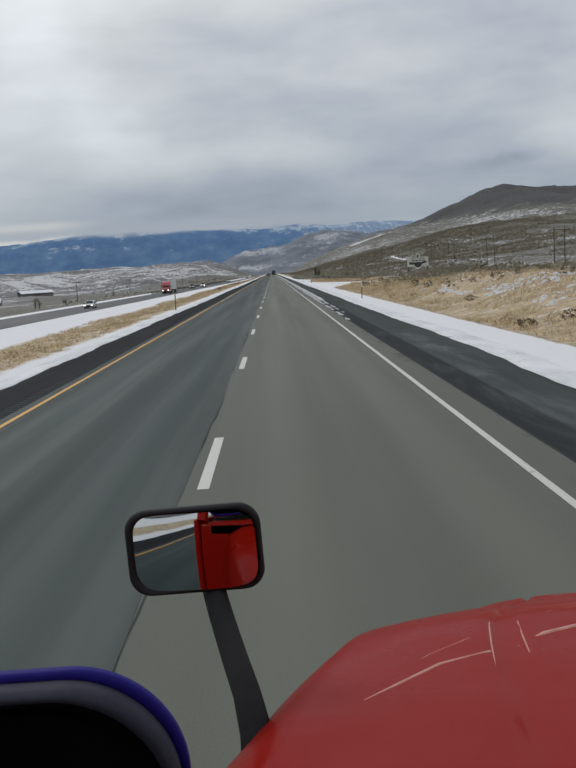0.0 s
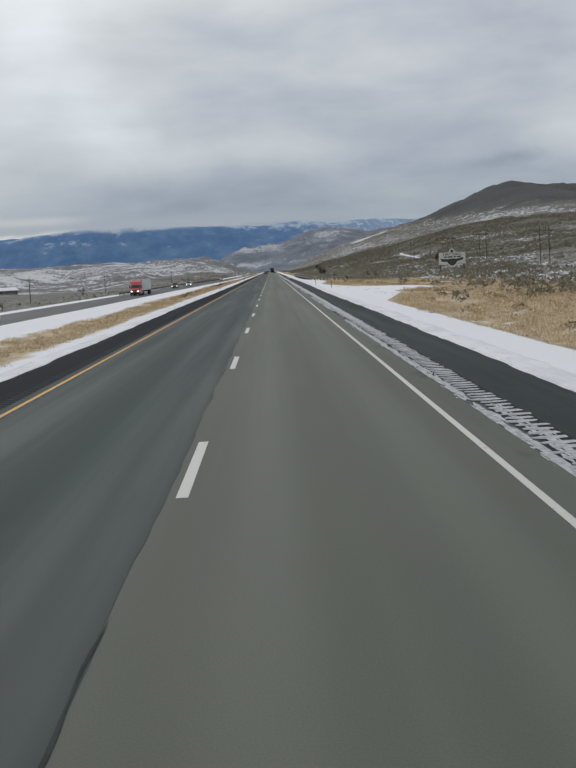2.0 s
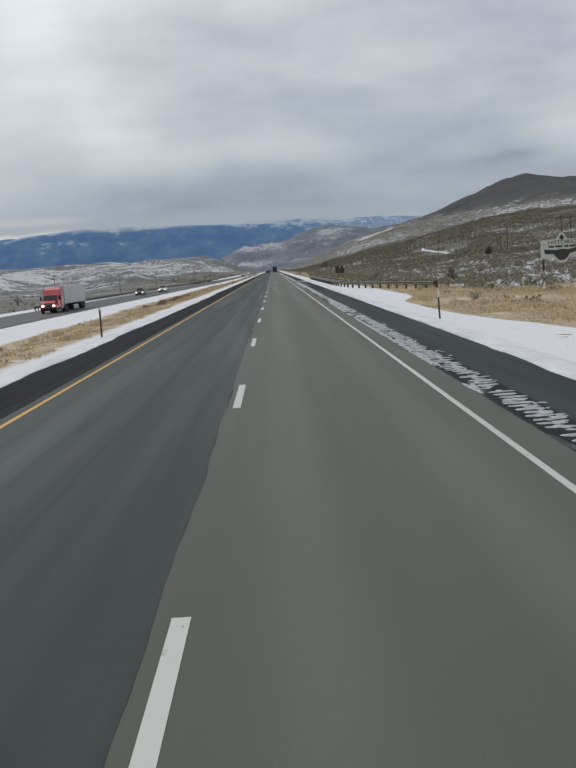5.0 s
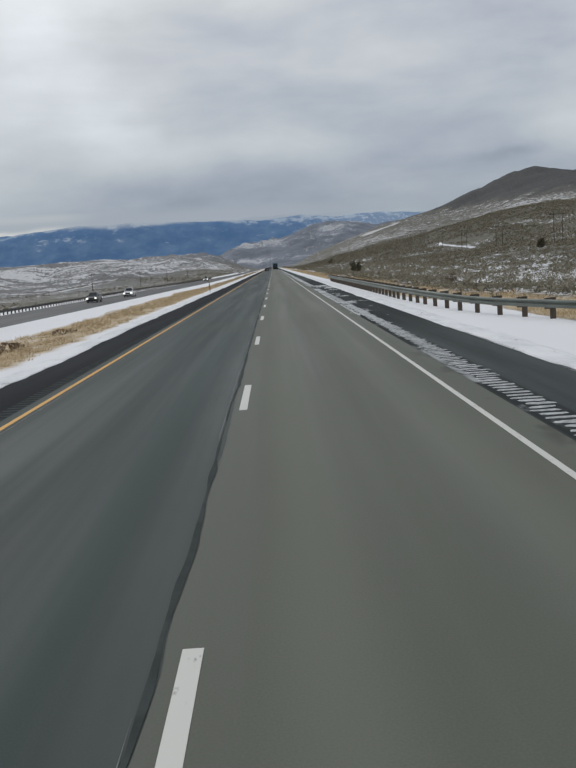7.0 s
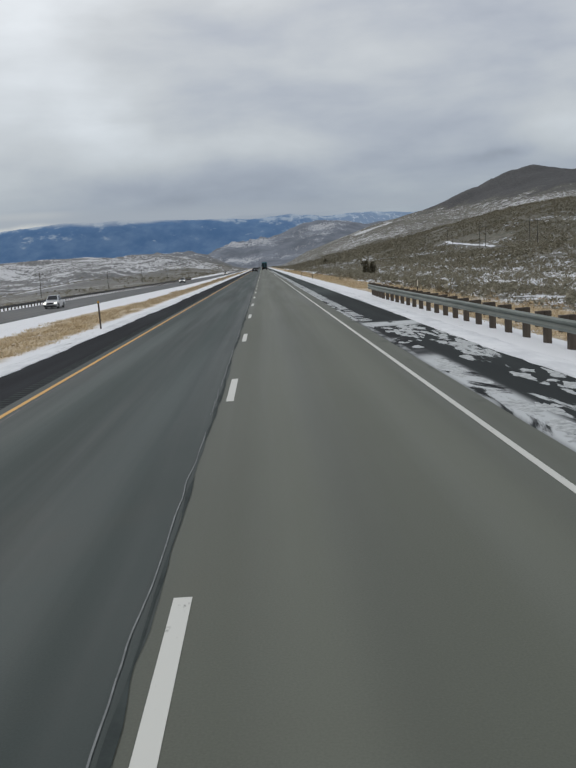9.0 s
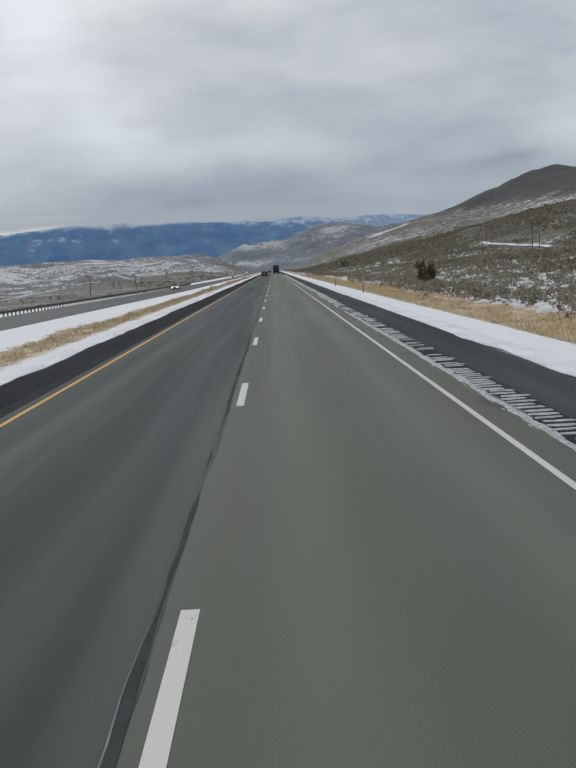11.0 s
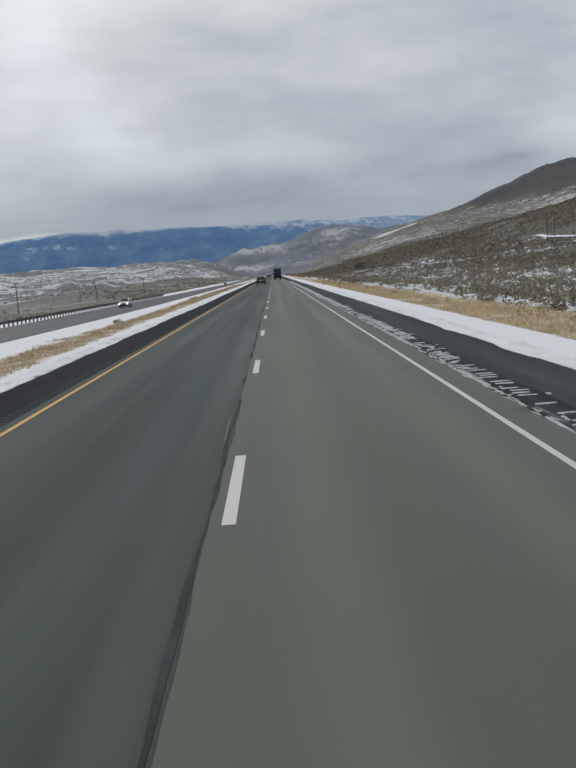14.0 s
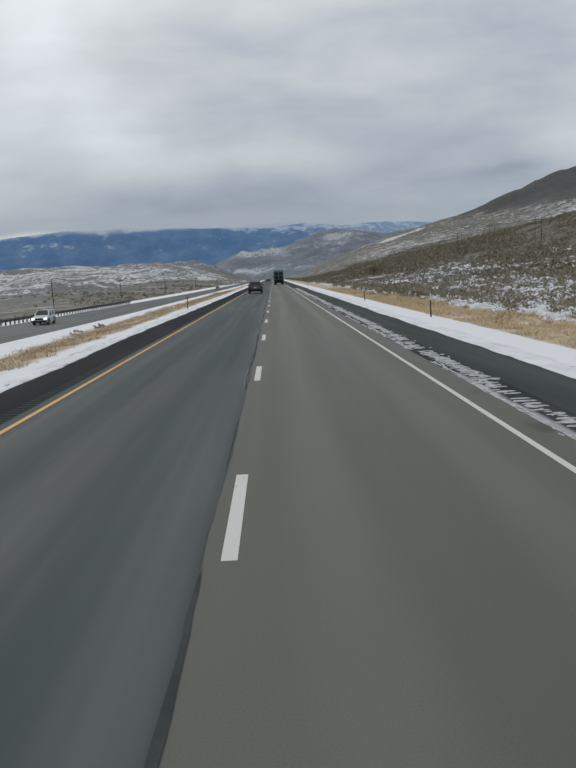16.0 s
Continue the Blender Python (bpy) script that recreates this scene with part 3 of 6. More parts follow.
# emission set to the sky's brightness, so the cloud glows by itself
cmix, cem, cbsdf = node(ct, "ShaderNodeMixShader"), node(ct, "ShaderNodeEmission", Color=(0.355, 0.40, 0.455, 1.0), Strength=1.0), node(ct, "ShaderNodeBsdfTransparent")
link(ct, veil, cmix.inputs[0])
link(ct, cbsdf.outputs[0], cmix.inputs[1])
link(ct, cem.outputs[0], cmix.inputs[2])
link(ct, cmix.outputs[0], node(ct, "ShaderNodeOutputMaterial").inputs[0])
arc = np.linspace(-2500, 2500, 60)
cv = np.stack([np.stack([arc, 4140 + 0 * arc, 0 * arc + z], -1) for z in (165.0, 230.0, 300.0)], 1).reshape(-1, 3)
ck = (3 * np.arange(59)[:, None] + np.arange(2)[None]).ravel()
cloud_bank = new("backdrop_cloud", raw("backdrop_cloud", cv, np.stack([ck, ck + 3, ck + 4, ck + 1], -1), M_cloud, True))
tagged(cloud_bank, "grey low cloud resting on the crest of the range", "cloud", kind="structure")


# ---- the road ----
def strip(name, x0, x1, y0, y1, z, material, cell=40.0, thick=0.25):
    """A long slab with a flat top at z."""
    n = max(1, int((y1 - y0) / cell))
    ys = np.linspace(y0, y1, n + 1)
    v, f = [], []
    for y in ys:
        a, b = (x0(y), x1(y)) if callable(x0) else (x0, x1)
        v += [(a, y, z), (b, y, z), (b, y, z - thick), (a, y, z - thick)]
    for i in range(n):
        k = 4 * i
        for a, b in ((0, 1), (1, 2), (2, 3), (3, 0)):
            f.append((k + a, k + b, k + 4 + b, k + 4 + a))
    f += [(3, 2, 1, 0), (4 * n, 4 * n + 1, 4 * n + 2, 4 * n + 3)]
    return new(name, raw(name, v, f, material))


SEAM, JOINT, EDGE_R, EDGE_L = -0.21, 4.03, 6.02, -5.6
road = tagged(strip("road", SEAM, JOINT, -300, ROAD_END, 0.0, M_lane_new), "worn grey asphalt driving lane of a straight highway", "road", kind="structure")
road_left = tagged(strip("road_left_lane", -4.05, SEAM, -300, ROAD_END, 0.0, M_lane_old), "darker asphalt passing lane beside the worn grey lane", "road", kind="structure")
shoulder_r = tagged(strip("shoulder_right", JOINT, EDGE_R, -300, ROAD_END, -0.004, M_shoulder), "black paved shoulder with refrozen snow along its rumble strip", "shoulder", kind="structure")
shoulder_l = tagged(strip("shoulder_left", EDGE_L, -4.05, -300, ROAD_END, -0.004, M_shoulder_plain), "black paved inner shoulder below the snowy median", "shoulder", kind="structure")
opposite = tagged(strip("road_opposite", lambda y: opposite_edge(y) - OPP_W, lambda y: opposite_edge(y), -300, ROAD_END, OPP_Z, M_opp_lane), "grey asphalt of the opposite carriageway beyond the median", "road", kind="structure")


def line_part(name, x, w, y0, y1, material, parent, z=0.004):
    ob = strip(name, x - w / 2, x + w / 2, y0, y1, z, material, 60.0, 0.003)
    ob.parent = parent
    return ob


tagged(line_part("edge_line", 3.49, 0.092, -300, ROAD_END, M_white, road), "worn white edge line")
tagged(line_part("edge_line", -3.80, 0.095, -300, ROAD_END, M_yellow, road_left), "worn yellow edge line")
dash_bm = block(bmesh.new(), (-0.065, 0, 0.001), (0.065, 3.05, 0.004))
dash_me = mesh_from("lane_dash", dash_bm, M_white)
for i in range(-8, 130):
    ob = new("lane_dash", dash_me)
    ob.location = (0.0, 12.192 * i, 0.0)
    ob.parent = road
    if i == -8:
        tagged(ob, "white painted dash")

# ---- roadside things ----
M_post = rough_stuff("weathered_brown_post", (0.055, 0.042, 0.034), (0.125, 0.100, 0.080), 3.0, 0.85, 0.4, 0.004)
M_steel = rough_stuff("galvanised_steel", (0.105, 0.122, 0.108), (0.195, 0.215, 0.195), 1.2, 0.55, 0.1, 0.003, 0.35, (1.0, 0.3, 1.0))
M_steel.node_tree.nodes["Principled BSDF"].inputs["Specular IOR Level"].default_value = 0.2
M_darksteel = rough_stuff("dark_weathered_steel", (0.035, 0.036, 0.037), (0.085, 0.087, 0.088), 1.2, 0.8, 0.1, 0.003)
M_wood = rough_stuff("dark_treated_timber", (0.045, 0.036, 0.028), (0.115, 0.092, 0.07), 5.0, 0.9, 0.5, 0.006, stretch=(1.0, 1.0, 0.2))
M_polewood = rough_stuff("grey_pole_timber", (0.05, 0.044, 0.038), (0.12, 0.105, 0.09), 2.0, 0.9, 0.4, 0.006, stretch=(1.0, 1.0, 0.15))
M_reflect = rough_stuff("pale_reflector", (0.55, 0.52, 0.42), (0.78, 0.75, 0.66), 8.0, 0.35, 0.0)
M_amber = rough_stuff("amber_reflector", (0.55, 0.30, 0.04), (0.72, 0.42, 0.07), 8.0, 0.35, 0.0)
M_snow = rough_stuff("old_snow", (0.56, 0.58, 0.61), (0.78, 0.79, 0.81), 3.0, 0.8, 0.6, 0.02)
M_grit = rough_stuff("gritty_snow", (0.22, 0.235, 0.235), (0.62, 0.64, 0.64), 8.0, 0.85, 0.6, 0.02)


def h_at(x, y):
    return float(height(np.array([x]), np.array([y]))[0])


def delineator(reflector, low):
    base = new("delineator_post", None)
    bm = block(bmesh.new(), (-0.026, -0.018, -0.3), (0.026, 0.018, 1.22), 0.006)
    for s in (-1, 1):
        block(bm, (s * 0.026 - 0.007, -0.03, -0.3), (s * 0.026 + 0.007, 0.012, 1.20), 0.003)
    part("post", bm, M_post, base)
    part("reflector", block(bmesh.new(), (-0.036, -0.036, low), (0.036, -0.031, 1.21), 0.002), reflector, base, "reflective plate")
    return base


left_post = delineator(M_amber, 1.13)
tagged(left_post, "thin brown delineator post in the snowy median edge", "delineator post", "delineators along the highway")
right_post = delineator(M_reflect, 0.86)
tagged(right_post, "thin delineator post with a pale reflector in snow", "delineator post", "delineators along the highway")
for first, xs in ((left_post, [(-6.35, 57.3), (-6.2, 179.6), (-6.4, 304.4), (-6.5, 429.6), (-6.45, 553.0), (-6.4, 676.0)]),
                  (right_post, [(7.55, 59.2), (8.0, 158.6), (7.2, 179.2), (10.2, 321.5), (8.3, 404.4), (7.75, 431.4), (8.3, 526.6), (8.0, 556.8), (7.9, 680.0)])):
    for k, (px, py) in enumerate(xs):
        m = pose(px, py, h_at(px, py) - 0.02, random.uniform(-2, 2), random.uniform(-2.5, 2.5), random.uniform(-12, 12))
        if k == 0:
            first.matrix_basis = m
        else:
            copy_thing(first, m)


def w_beam(points, z):
    """The corrugated rail that follows the points, facing the side to the left of its run."""
    prof = [(0.00, 0.155), (0.03, 0.150), (0.075, 0.115), (0.075, 0.065), (0.02, 0.030), (0.00, 0.0), (0.02, -0.030), (0.075, -0.065), (0.075, -0.115), (0.03, -0.150), (0.00, -0.155)]
    v, f = [], []
    n = len(prof)
    for i, (x, y) in enumerate(points):
        a, b = points[max(i - 1, 0)], points[min(i + 1, len(points) - 1)]
        d = Vector((b[0] - a[0], b[1] - a[1], 0)).normalized()
        out = Vector((-d.y, d.x, 0))
        for off, up_z in prof:
            for side in (0.0, -0.006):
                p = Vector((x, y, z[i] + up_z)) + out * (off + side)
                v.append(tuple(p))
    for i in range(len(points) - 1):
        for k in range(n - 1):
            for side in (0, 1):
                a = (i * n + k) * 2 + side
                b = a + 2
                c, d2 = a + 2 * n, b + 2 * n
                f.append((a, b, d2, c) if side else (a, c, d2, b))
        for k in (0, n - 1):
            a = (i * n + k) * 2
            f.append((a, a + 1, a + 1 + 2 * n, a + 2 * n))
    return v, f


def guardrail(points, ground_z, label, facing, steel):
    """Posts with blockouts behind a w-beam."""
    base = new("guardrail", None)
    base.location = (points[0][0], points[0][1], ground_z[0])
    inv = Matrix.Translation(base.location).inverted()
    z = [g + 0.56 for g in ground_z]
    v, f = w_beam(points, z)
    rail = new("rail", raw("rail", v, f, steel, False))
    rail.parent, rail.matrix_parent_inverse = base, inv
    tagged(rail, "dull galvanised corrugated rail")
    pm = mesh_from("post", block(bmesh.new(), (-0.09, -0.10, -0.5), (0.09, 0.10, 0.78), 0.008), M_wood)
    bmk = mesh_from("blockout", block(bmesh.new(), (-0.10, -0.09, 0.36), (0.10, 0.09, 0.77), 0.008), M_wood)
    for (x, y), g in zip(points, ground_z):
        po = new("post", pm)
        po.location = (x - facing * 0.31, y, g)
        po.parent, po.matrix_parent_inverse = base, inv
        bo = new("blockout", bmk)
        bo.location = (x - facing * 0.108, y, g + random.uniform(-0.01, 0.01))
        bo.parent, bo.matrix_parent_inverse = base, inv
    return tagged(base, label, "guardrail")


pts = [(float(np.interp(y, (226, 233, 240, 246, 252, 260, 322, 330), (15.2, 12.8, 10.6, 8.95, 8.2, 7.8, 7.75, 8.1))), float(y)) for y in np.arange(226.0, 330.5, 1.905)]
guardrail(pts, [h_at(*p) + 0.03 for p in pts], "steel guardrail on dark timber posts in a snowy verge", -1, M_steel)
pts = [(float(opposite_edge(y)) - OPP_W - 0.5, float(y)) for y in np.arange(300.0, 690.0, 1.905)]
guardrail(pts[::-1], [OPP_Z - 0.02] * len(pts), "dark-posted steel guardrail along the far side of the opposite carriageway", 1, M_darksteel)


# heritage sign on two legs
def heritage_sign():
    cream = rough_stuff("cream_sign_paint", (0.50, 0.49, 0.42), (0.66, 0.65, 0.57), 0.8, 0.6, 0.1, 0.004)
    dark = rough_stuff("dark_green_sign_paint", (0.018, 0.022, 0.018), (0.05, 0.055, 0.045), 0.9, 0.6, 0.1, 0.004)
    base = new("heritage_sign", None)
    g = h_at(50.5, 300.0)
    base.location = (50.5, 300.0, g + 0.1)

    def plate(name, outline, y0, y1, material, parent, label=""):
        bm = bmesh.new()
        lo = [bm.verts.new((x, y0, z - g)) for x, z in outline]
        hi = [bm.verts.new((x, y1, z - g)) for x, z in outline]
        bm.faces.new(lo)
        bm.faces.new(hi[::-1])
        for i in range(len(lo)):
            j = (i + 1) % len(lo)
            bm.faces.new((lo[j], lo[i], hi[i], hi[j]))
        bmesh.ops.recalc_face_normals(bm, faces=bm.faces)
        return part(name, bm, material, parent, label)

    outline = [(-3.6, 4.1), (-0.95, 4.2), (-0.75, 4.55), (-0.25, 5.2), (0.0, 5.35), (0.25, 5.2), (0.75, 4.55), (0.95, 4.2), (3.6, 4.1), (3.62, 0.95)]
    outline += [(1.1, 0.95)] + [(1.05 * math.cos(a), 0.85 - 0.75 * math.sin(a)) for a in np.linspace(0.25, math.pi - 0.25, 9)] + [(-1.1, 0.95), (-3.62, 0.95)]
    panel = plate("panel", outline, -0.12, 0.04, cream, base, "cream painted panel with a lobed outline")
    plate("emblem", [(0, 5.0), (0.46, 4.45), (0, 3.9), (-0.46, 4.45)], -0.16, -0.121, dark, panel, "dark diamond emblem")
    swoop = [(-3.1, 2.55), (-1.1, 2.35), (0, 2.5), (1.1, 2.4), (3.05, 2.75), (2.9, 2.05), (1.35, 1.75), (1.0, 1.1), (0.45, 0.62), (-0.45, 0.62), (-1.0, 1.1), (-1.4, 1.65), (-2.9, 1.75)]
    plate("dark_shape", swoop, -0.15, -0.121, dark, panel, "dark painted landscape shape")
    plate("seal", [(0.62 * math.cos(a), 1.32 + 0.55 * math.sin(a)) for a in np.linspace(0, 2 * math.pi, 17)[:-1]], -0.18, -0.151, M_wood, panel, "round seal")
    fc = bpy.data.curves.new("lettering", "FONT")
    fc.body, fc.size, fc.align_x, fc.extrude = "HISTORIC", 0.95, "CENTER", 0.012
    fc.materials.append(dark)
    txt = new("lettering", fc)
    txt.matrix_basis = pose(0, -0.135, 3.35 - g, 90, 0, 0) @ Matrix.Diagonal((1.18, 1, 1, 1))
    txt.parent = panel
    tagged(txt, "dark capital lettering")
    for k, (a, b) in enumerate(((-2.3, -1.3), (-1.1, 0.1), (0.4, 1.1), (1.3, 2.4))):
        plate("text_bar", [(a, 3.12), (b, 3.12), (b, 2.78), (a, 2.78)], -0.14, -0.121, dark, panel)
    for sx in (-3.2, 3.2):
        part("leg", block(bmesh.new(), (sx - 0.15, -0.1, -0.6), (sx + 0.15, 0.2, 4.0 - g), 0.02), M_wood, base)
    return tagged(base, "large cream heritage sign with a dark emblem on two timber legs", "road sign")


heritage_sign()


def utility_pole(tall, double):
    base = new("utility_pole", None)
    gap = 2.4 if double else 0.0
    for k, x in enumerate((-gap / 2, gap / 2) if double else (0.0,)):
        part("pole", rod(bmesh.new(), (x, 0, -0.6), (x, 0, tall), 0.13, 0.09, 9), M_polewood, base)
    part("crossarm", block(bmesh.new(), (-gap / 2 - 1.3, -0.07, tall - 0.85), (gap / 2 + 1.3, 0.07, tall - 0.68), 0.015), M_polewood, base)
    for x in (-gap / 2 - 1.15, 0.0, gap / 2 + 1.15):
        bm = rod(bmesh.new(), (x, 0, tall - 0.68), (x, 0, tall - 0.45), 0.05, 0.03, 8)
        part("insulator", bm, M_steel, base)
    return base


pole = utility_pole(9.4, True)
tagged(pole, "weathered twin-pole timber power line support on the hillside", "utility pole", "power line on the hill")
for k, y in enumerate((204.0, 292.0, 385.0, 470.0, 560.0, 650.0, 742.0, 840.0, 940.0, 1049.0)):
    x = 68.5 + (y - 204) * 0.058
    m = pose(x, y, h_at(x, y), 0, random.uniform(-1.5, 1.5), -8 + random.uniform(-5, 5))
    if k == 0:
        pole.matrix_basis = m
    else:
        copy_thing(pole, m)
pole2 = utility_pole(7.6, False)
tagged(pole2, "single weathered timber utility pole in the valley", "utility pole", "utility poles in the valley")
for k, (x, y) in enumerate(((-70, 320), (-68, 430), (-66, 540), (-64, 648), (-61, 735), (-58, 830), (-54, 940), (-49, 1060), (-44, 1200))):
    m = pose(x, y, h_at(x, y), 0, random.uniform(-2, 2), random.uniform(-9, 9))
    if k == 0:
        pole2.matrix_basis = m
    else:
        copy_thing(pole2, m)


# ---- plants ----
def leaf_mat(name, dark, light, rough=0.9, faded=None):
    m, t, p, co = shader(name)
    isl = node(t, "ShaderNodeNewGeometry").outputs["Random Per Island"]
    n = fuzz(t, co, 0.35, 3, 0.6)
    f = maths(t, "ADD", maths(t, "MULTIPLY", isl, 0.7), maths(t, "MULTIPLY", n, 0.4))
    col = blend(t, f, dark, light)
    if faded:
        x, y, z = xyz(t, co)
        col = blend(t, maths(t, "MULTIPLY", step(t, y, 300.0, 400.0), step(t, x, -2.0, 2.0, 1.0, 0.0)), col, blend(t, f, *faded))
    link(t, col, p.inputs["Base Color"])
    p.inputs["Roughness"].default_value = rough
    p.inputs["Specular IOR Level"].default_value = 0.15
    return m


M_straw = leaf_mat("dry_bunchgrass", (0.38, 0.295, 0.180), (0.74, 0.61, 0.415), faded=((0.33, 0.27, 0.185), (0.66, 0.57, 0.43)))
M_sage = leaf_mat("grey_sagebrush", (0.105, 0.097, 0.070), (0.33, 0.30, 0.222))
M_brown = leaf_mat("brown_dead_brush", (0.095, 0.070, 0.046), (0.25, 0.190, 0.125))
M_juniper = leaf_mat("dark_juniper_foliage", (0.042, 0.039, 0.026), (0.145, 0.128, 0.084))
M_bark = rough_stuff("grey_brown_bark", (0.05, 0.04, 0.032), (0.13, 0.105, 0.085), 6.0, 0.95, 0.6, 0.02, stretch=(1.0, 1.0, 0.25))
rng = np.random.RandomState(7)


def tufts(px, py, tall, blades, spread):
    """Bunches of thin leaning blades, one triangle pair each."""
    n = len(px)
    N = n * blades
    ox, oy = rng.normal(0, spread, N), rng.normal(0, spread, N)
    x, y = np.repeat(px, blades) + ox, np.repeat(py, blades) + oy
    z = height(x, y) - 0.03
    h = np.repeat(tall, blades) * rng.uniform(0.35, 1.0, N) * np.exp(-(ox * ox + oy * oy) / (5 * spread * spread))
    a = rng.uniform(0, 2 * np.pi, N)
    lean = rng.uniform(0.3, 1.15, N) * h
    la = np.arctan2(oy, ox) + rng.normal(0, 0.7, N)
    w = rng.uniform(0.009, 0.024, N)
    dx, dy = np.cos(a) * w, np.sin(a) * w
    v = np.stack([np.stack([x - dx, y - dy, z], -1), np.stack([x + dx, y + dy, z], -1),
                  np.stack([x + np.cos(la) * lean, y + np.sin(la) * lean, z + h], -1)], 1).reshape(-1, 3)
    return v, np.arange(N * 3).reshape(-1, 3)


def clumps(px, py, rad, tall, leaves, leaf=1.0, lift=0.0, pz=None):
    """Ragged bushes: many small leaf triangles scattered through a dome."""
    n = len(px)
    N = n * leaves
    u = rng.normal(0, 1, (N, 3))
    u /= np.linalg.norm(u, axis=1, keepdims=True)
    r = rng.uniform(0.35, 1.0, N) ** 0.5
    R, H = np.repeat(rad, leaves), np.repeat(tall, leaves)
    base = height(px, py) if pz is None else pz
    c = np.stack([np.repeat(px, leaves) + u[:, 0] * r * R, np.repeat(py, leaves) + u[:, 1] * r * R,
                  np.repeat(base, leaves) + lift + H * (0.45 + 0.5 * u[:, 2] * r)], -1)
    size = (leaf * R * rng.uniform(0.16, 0.42, N))[:, None]
    a, b = rng.normal(0, 1, (N, 3)), rng.normal(0, 1, (N, 3))
    v = np.stack([c + a * size * 0.6, c + b * size * 0.6, c - (a + b) * size * 0.4], 1).reshape(-1, 3)
    return v, np.arange(N * 3).reshape(-1, 3)


def stuff(name, vf, material, label, category):
    ob = new(name, raw(name, vf[0], vf[1], material))
    return tagged(ob, label, category, kind="stuff")


def in_bulge(x, y):
    """Outer edge of the roadside snow, with the mouth of the side road."""
    return np.interp(y, (113, 125, 139, 150, 160, 165.5, 168.5, 176, 192, 200, 214, 250, 272), (9.3, 11.0, 13.2, 17.0, 23.2, 23.2, 11.7, 10.8, 9.3, 9.3, 11.5, 11.5, 9.3))


def straw_reach(y):
    return np.interp(y, (0, 40, 85, 205, 270), (16.6, 16.6, 33.6, 33.6, 13.6))


# bunchgrass on both verges
gx_, gy_ = 9.2 + 26 * rng.uniform(0, 1, 52000) ** 1.25, rng.uniform(-4, 640, 52000)
reach = straw_reach(gy_) + 2.0 * value_noise(gy_ / 9, gx_ / 17, 3)
keep = (gx_ > in_bulge(gx_, gy_)) & (gx_ < reach) & (value_noise(gx_ / 2.5, gy_ / 4.0, 9) > -0.45)
stuff("bunchgrass_right", tufts(gx_[keep], gy_[keep], rng.uniform(0.14, 0.42, keep.sum()), 24, 0.24), M_straw, "dry straw-coloured bunchgrass beyond the snowy verge", "grass")
gx_, gy_ = rng.uniform(-11.6, -6.9, 9500), rng.uniform(-4, 660, 9500)
keep = (gx_ > np.interp(gy_, (310, 380), (-11.2, -9.5)) + 0.8 * value_noise(gx_ / 5, gy_ / 11, 13)) & (gx_ < -6.95 + 0.25 * value_noise(gy_ / 3, gx_ / 3, 15)) & (value_noise(gx_ / 2.0, gy_ / 4.0, 19) > -0.5)
stuff("bunchgrass_median", tufts(gx_[keep], gy_[keep], rng.uniform(0.10, 0.30, keep.sum()), 36, 0.19), M_straw, "dry straw-coloured bunchgrass in the median", "grass")
# sagebrush over the slopes
n = 50000
sx = 13 + rng.uniform(0, 1, n) ** 1.2 * 260
sy = -20 + rng.uniform(0, 1, n) ** 1.15 * 1450
keep = (value_noise(sx / 14, sy / 22, 29) > -0.35) & (sx > in_bulge(sx, sy) + 1.0) & ((sx > straw_reach(sy) - 1.0) | (rng.uniform(0, 1, n) < 0.10)) & (sx < 24 + (sy + 60) * 0.42) & ~((np.abs(sx + 2.0 - np.interp(sy, (640, 672, 708, 748, 784), (97.0, 99.0, 100.5, 103.0, 106.5))) < 4.5) & (sy > 600) & (sy < 800))
sx, sy = sx[keep], sy[keep]
rad = rng.uniform(0.28, 0.72, len(sx)) * (1 + smooth(sy, 300, 1200) * 0.6)
stuff("sagebrush_slope", clumps(sx, sy, rad, rad * rng.uniform(0.9, 1.4, len(sx)), 30, 0.85), M_sage, "grey-brown sagebrush scattered over the snowy slope", "shrubs")
n = 52000
sx = 45 + rng.uniform(0, 1, n) * 300
sy = 430 + rng.uniform(0, 1, n) ** 1.1 * 900
off_track = sx - np.interp(sy, (640, 672, 708, 748, 784), (97.0, 99.0, 100.5, 103.0, 106.5))
keep = (sx < 24 + (sy + 60) * 0.42) & (value_noise(sx / 17, sy / 40, 31) > -0.15) & ~((np.abs(off_track + 2.0) < 4.5) & (sy > 600) & (sy < 800))
sx, sy = sx[keep], sy[keep]
rad = rng.uniform(0.35, 1.0, len(sx)) * (1 + smooth(sy, 500, 1300) * 0.5)
stuff("sagebrush_hillside", clumps(sx, sy, rad, rad * rng.uniform(1.0, 1.7, len(sx)), 11, 1.35), M_sage, "dark sagebrush dotted over the far hillside", "shrubs")
n = 5200
sx = -44 - rng.uniform(0, 1, n) ** 1.3 * 330
sy = 0 + rng.uniform(0, 1, n) * 1500
keep = (value_noise(sx / 30, sy / 60, 33) > 0.05) & (sx < opposite_edge(sy) - OPP_W - 7)
sx, sy = sx[keep], sy[keep]
rad = rng.uniform(0.3, 0.8, len(sx)) * (1 + smooth(sy, 300, 1200) * 0.8)
stuff("sagebrush_valley", clumps(sx, sy, rad, rad * 1.1, 22), M_sage, "grey sagebrush in dark bands across the valley floor", "shrubs")
n = 15000
sx = 11.4 + rng.uniform(0, 1, n) ** 1.2 * 57
sy = -5 + rng.uniform(0, 1, n) * 680
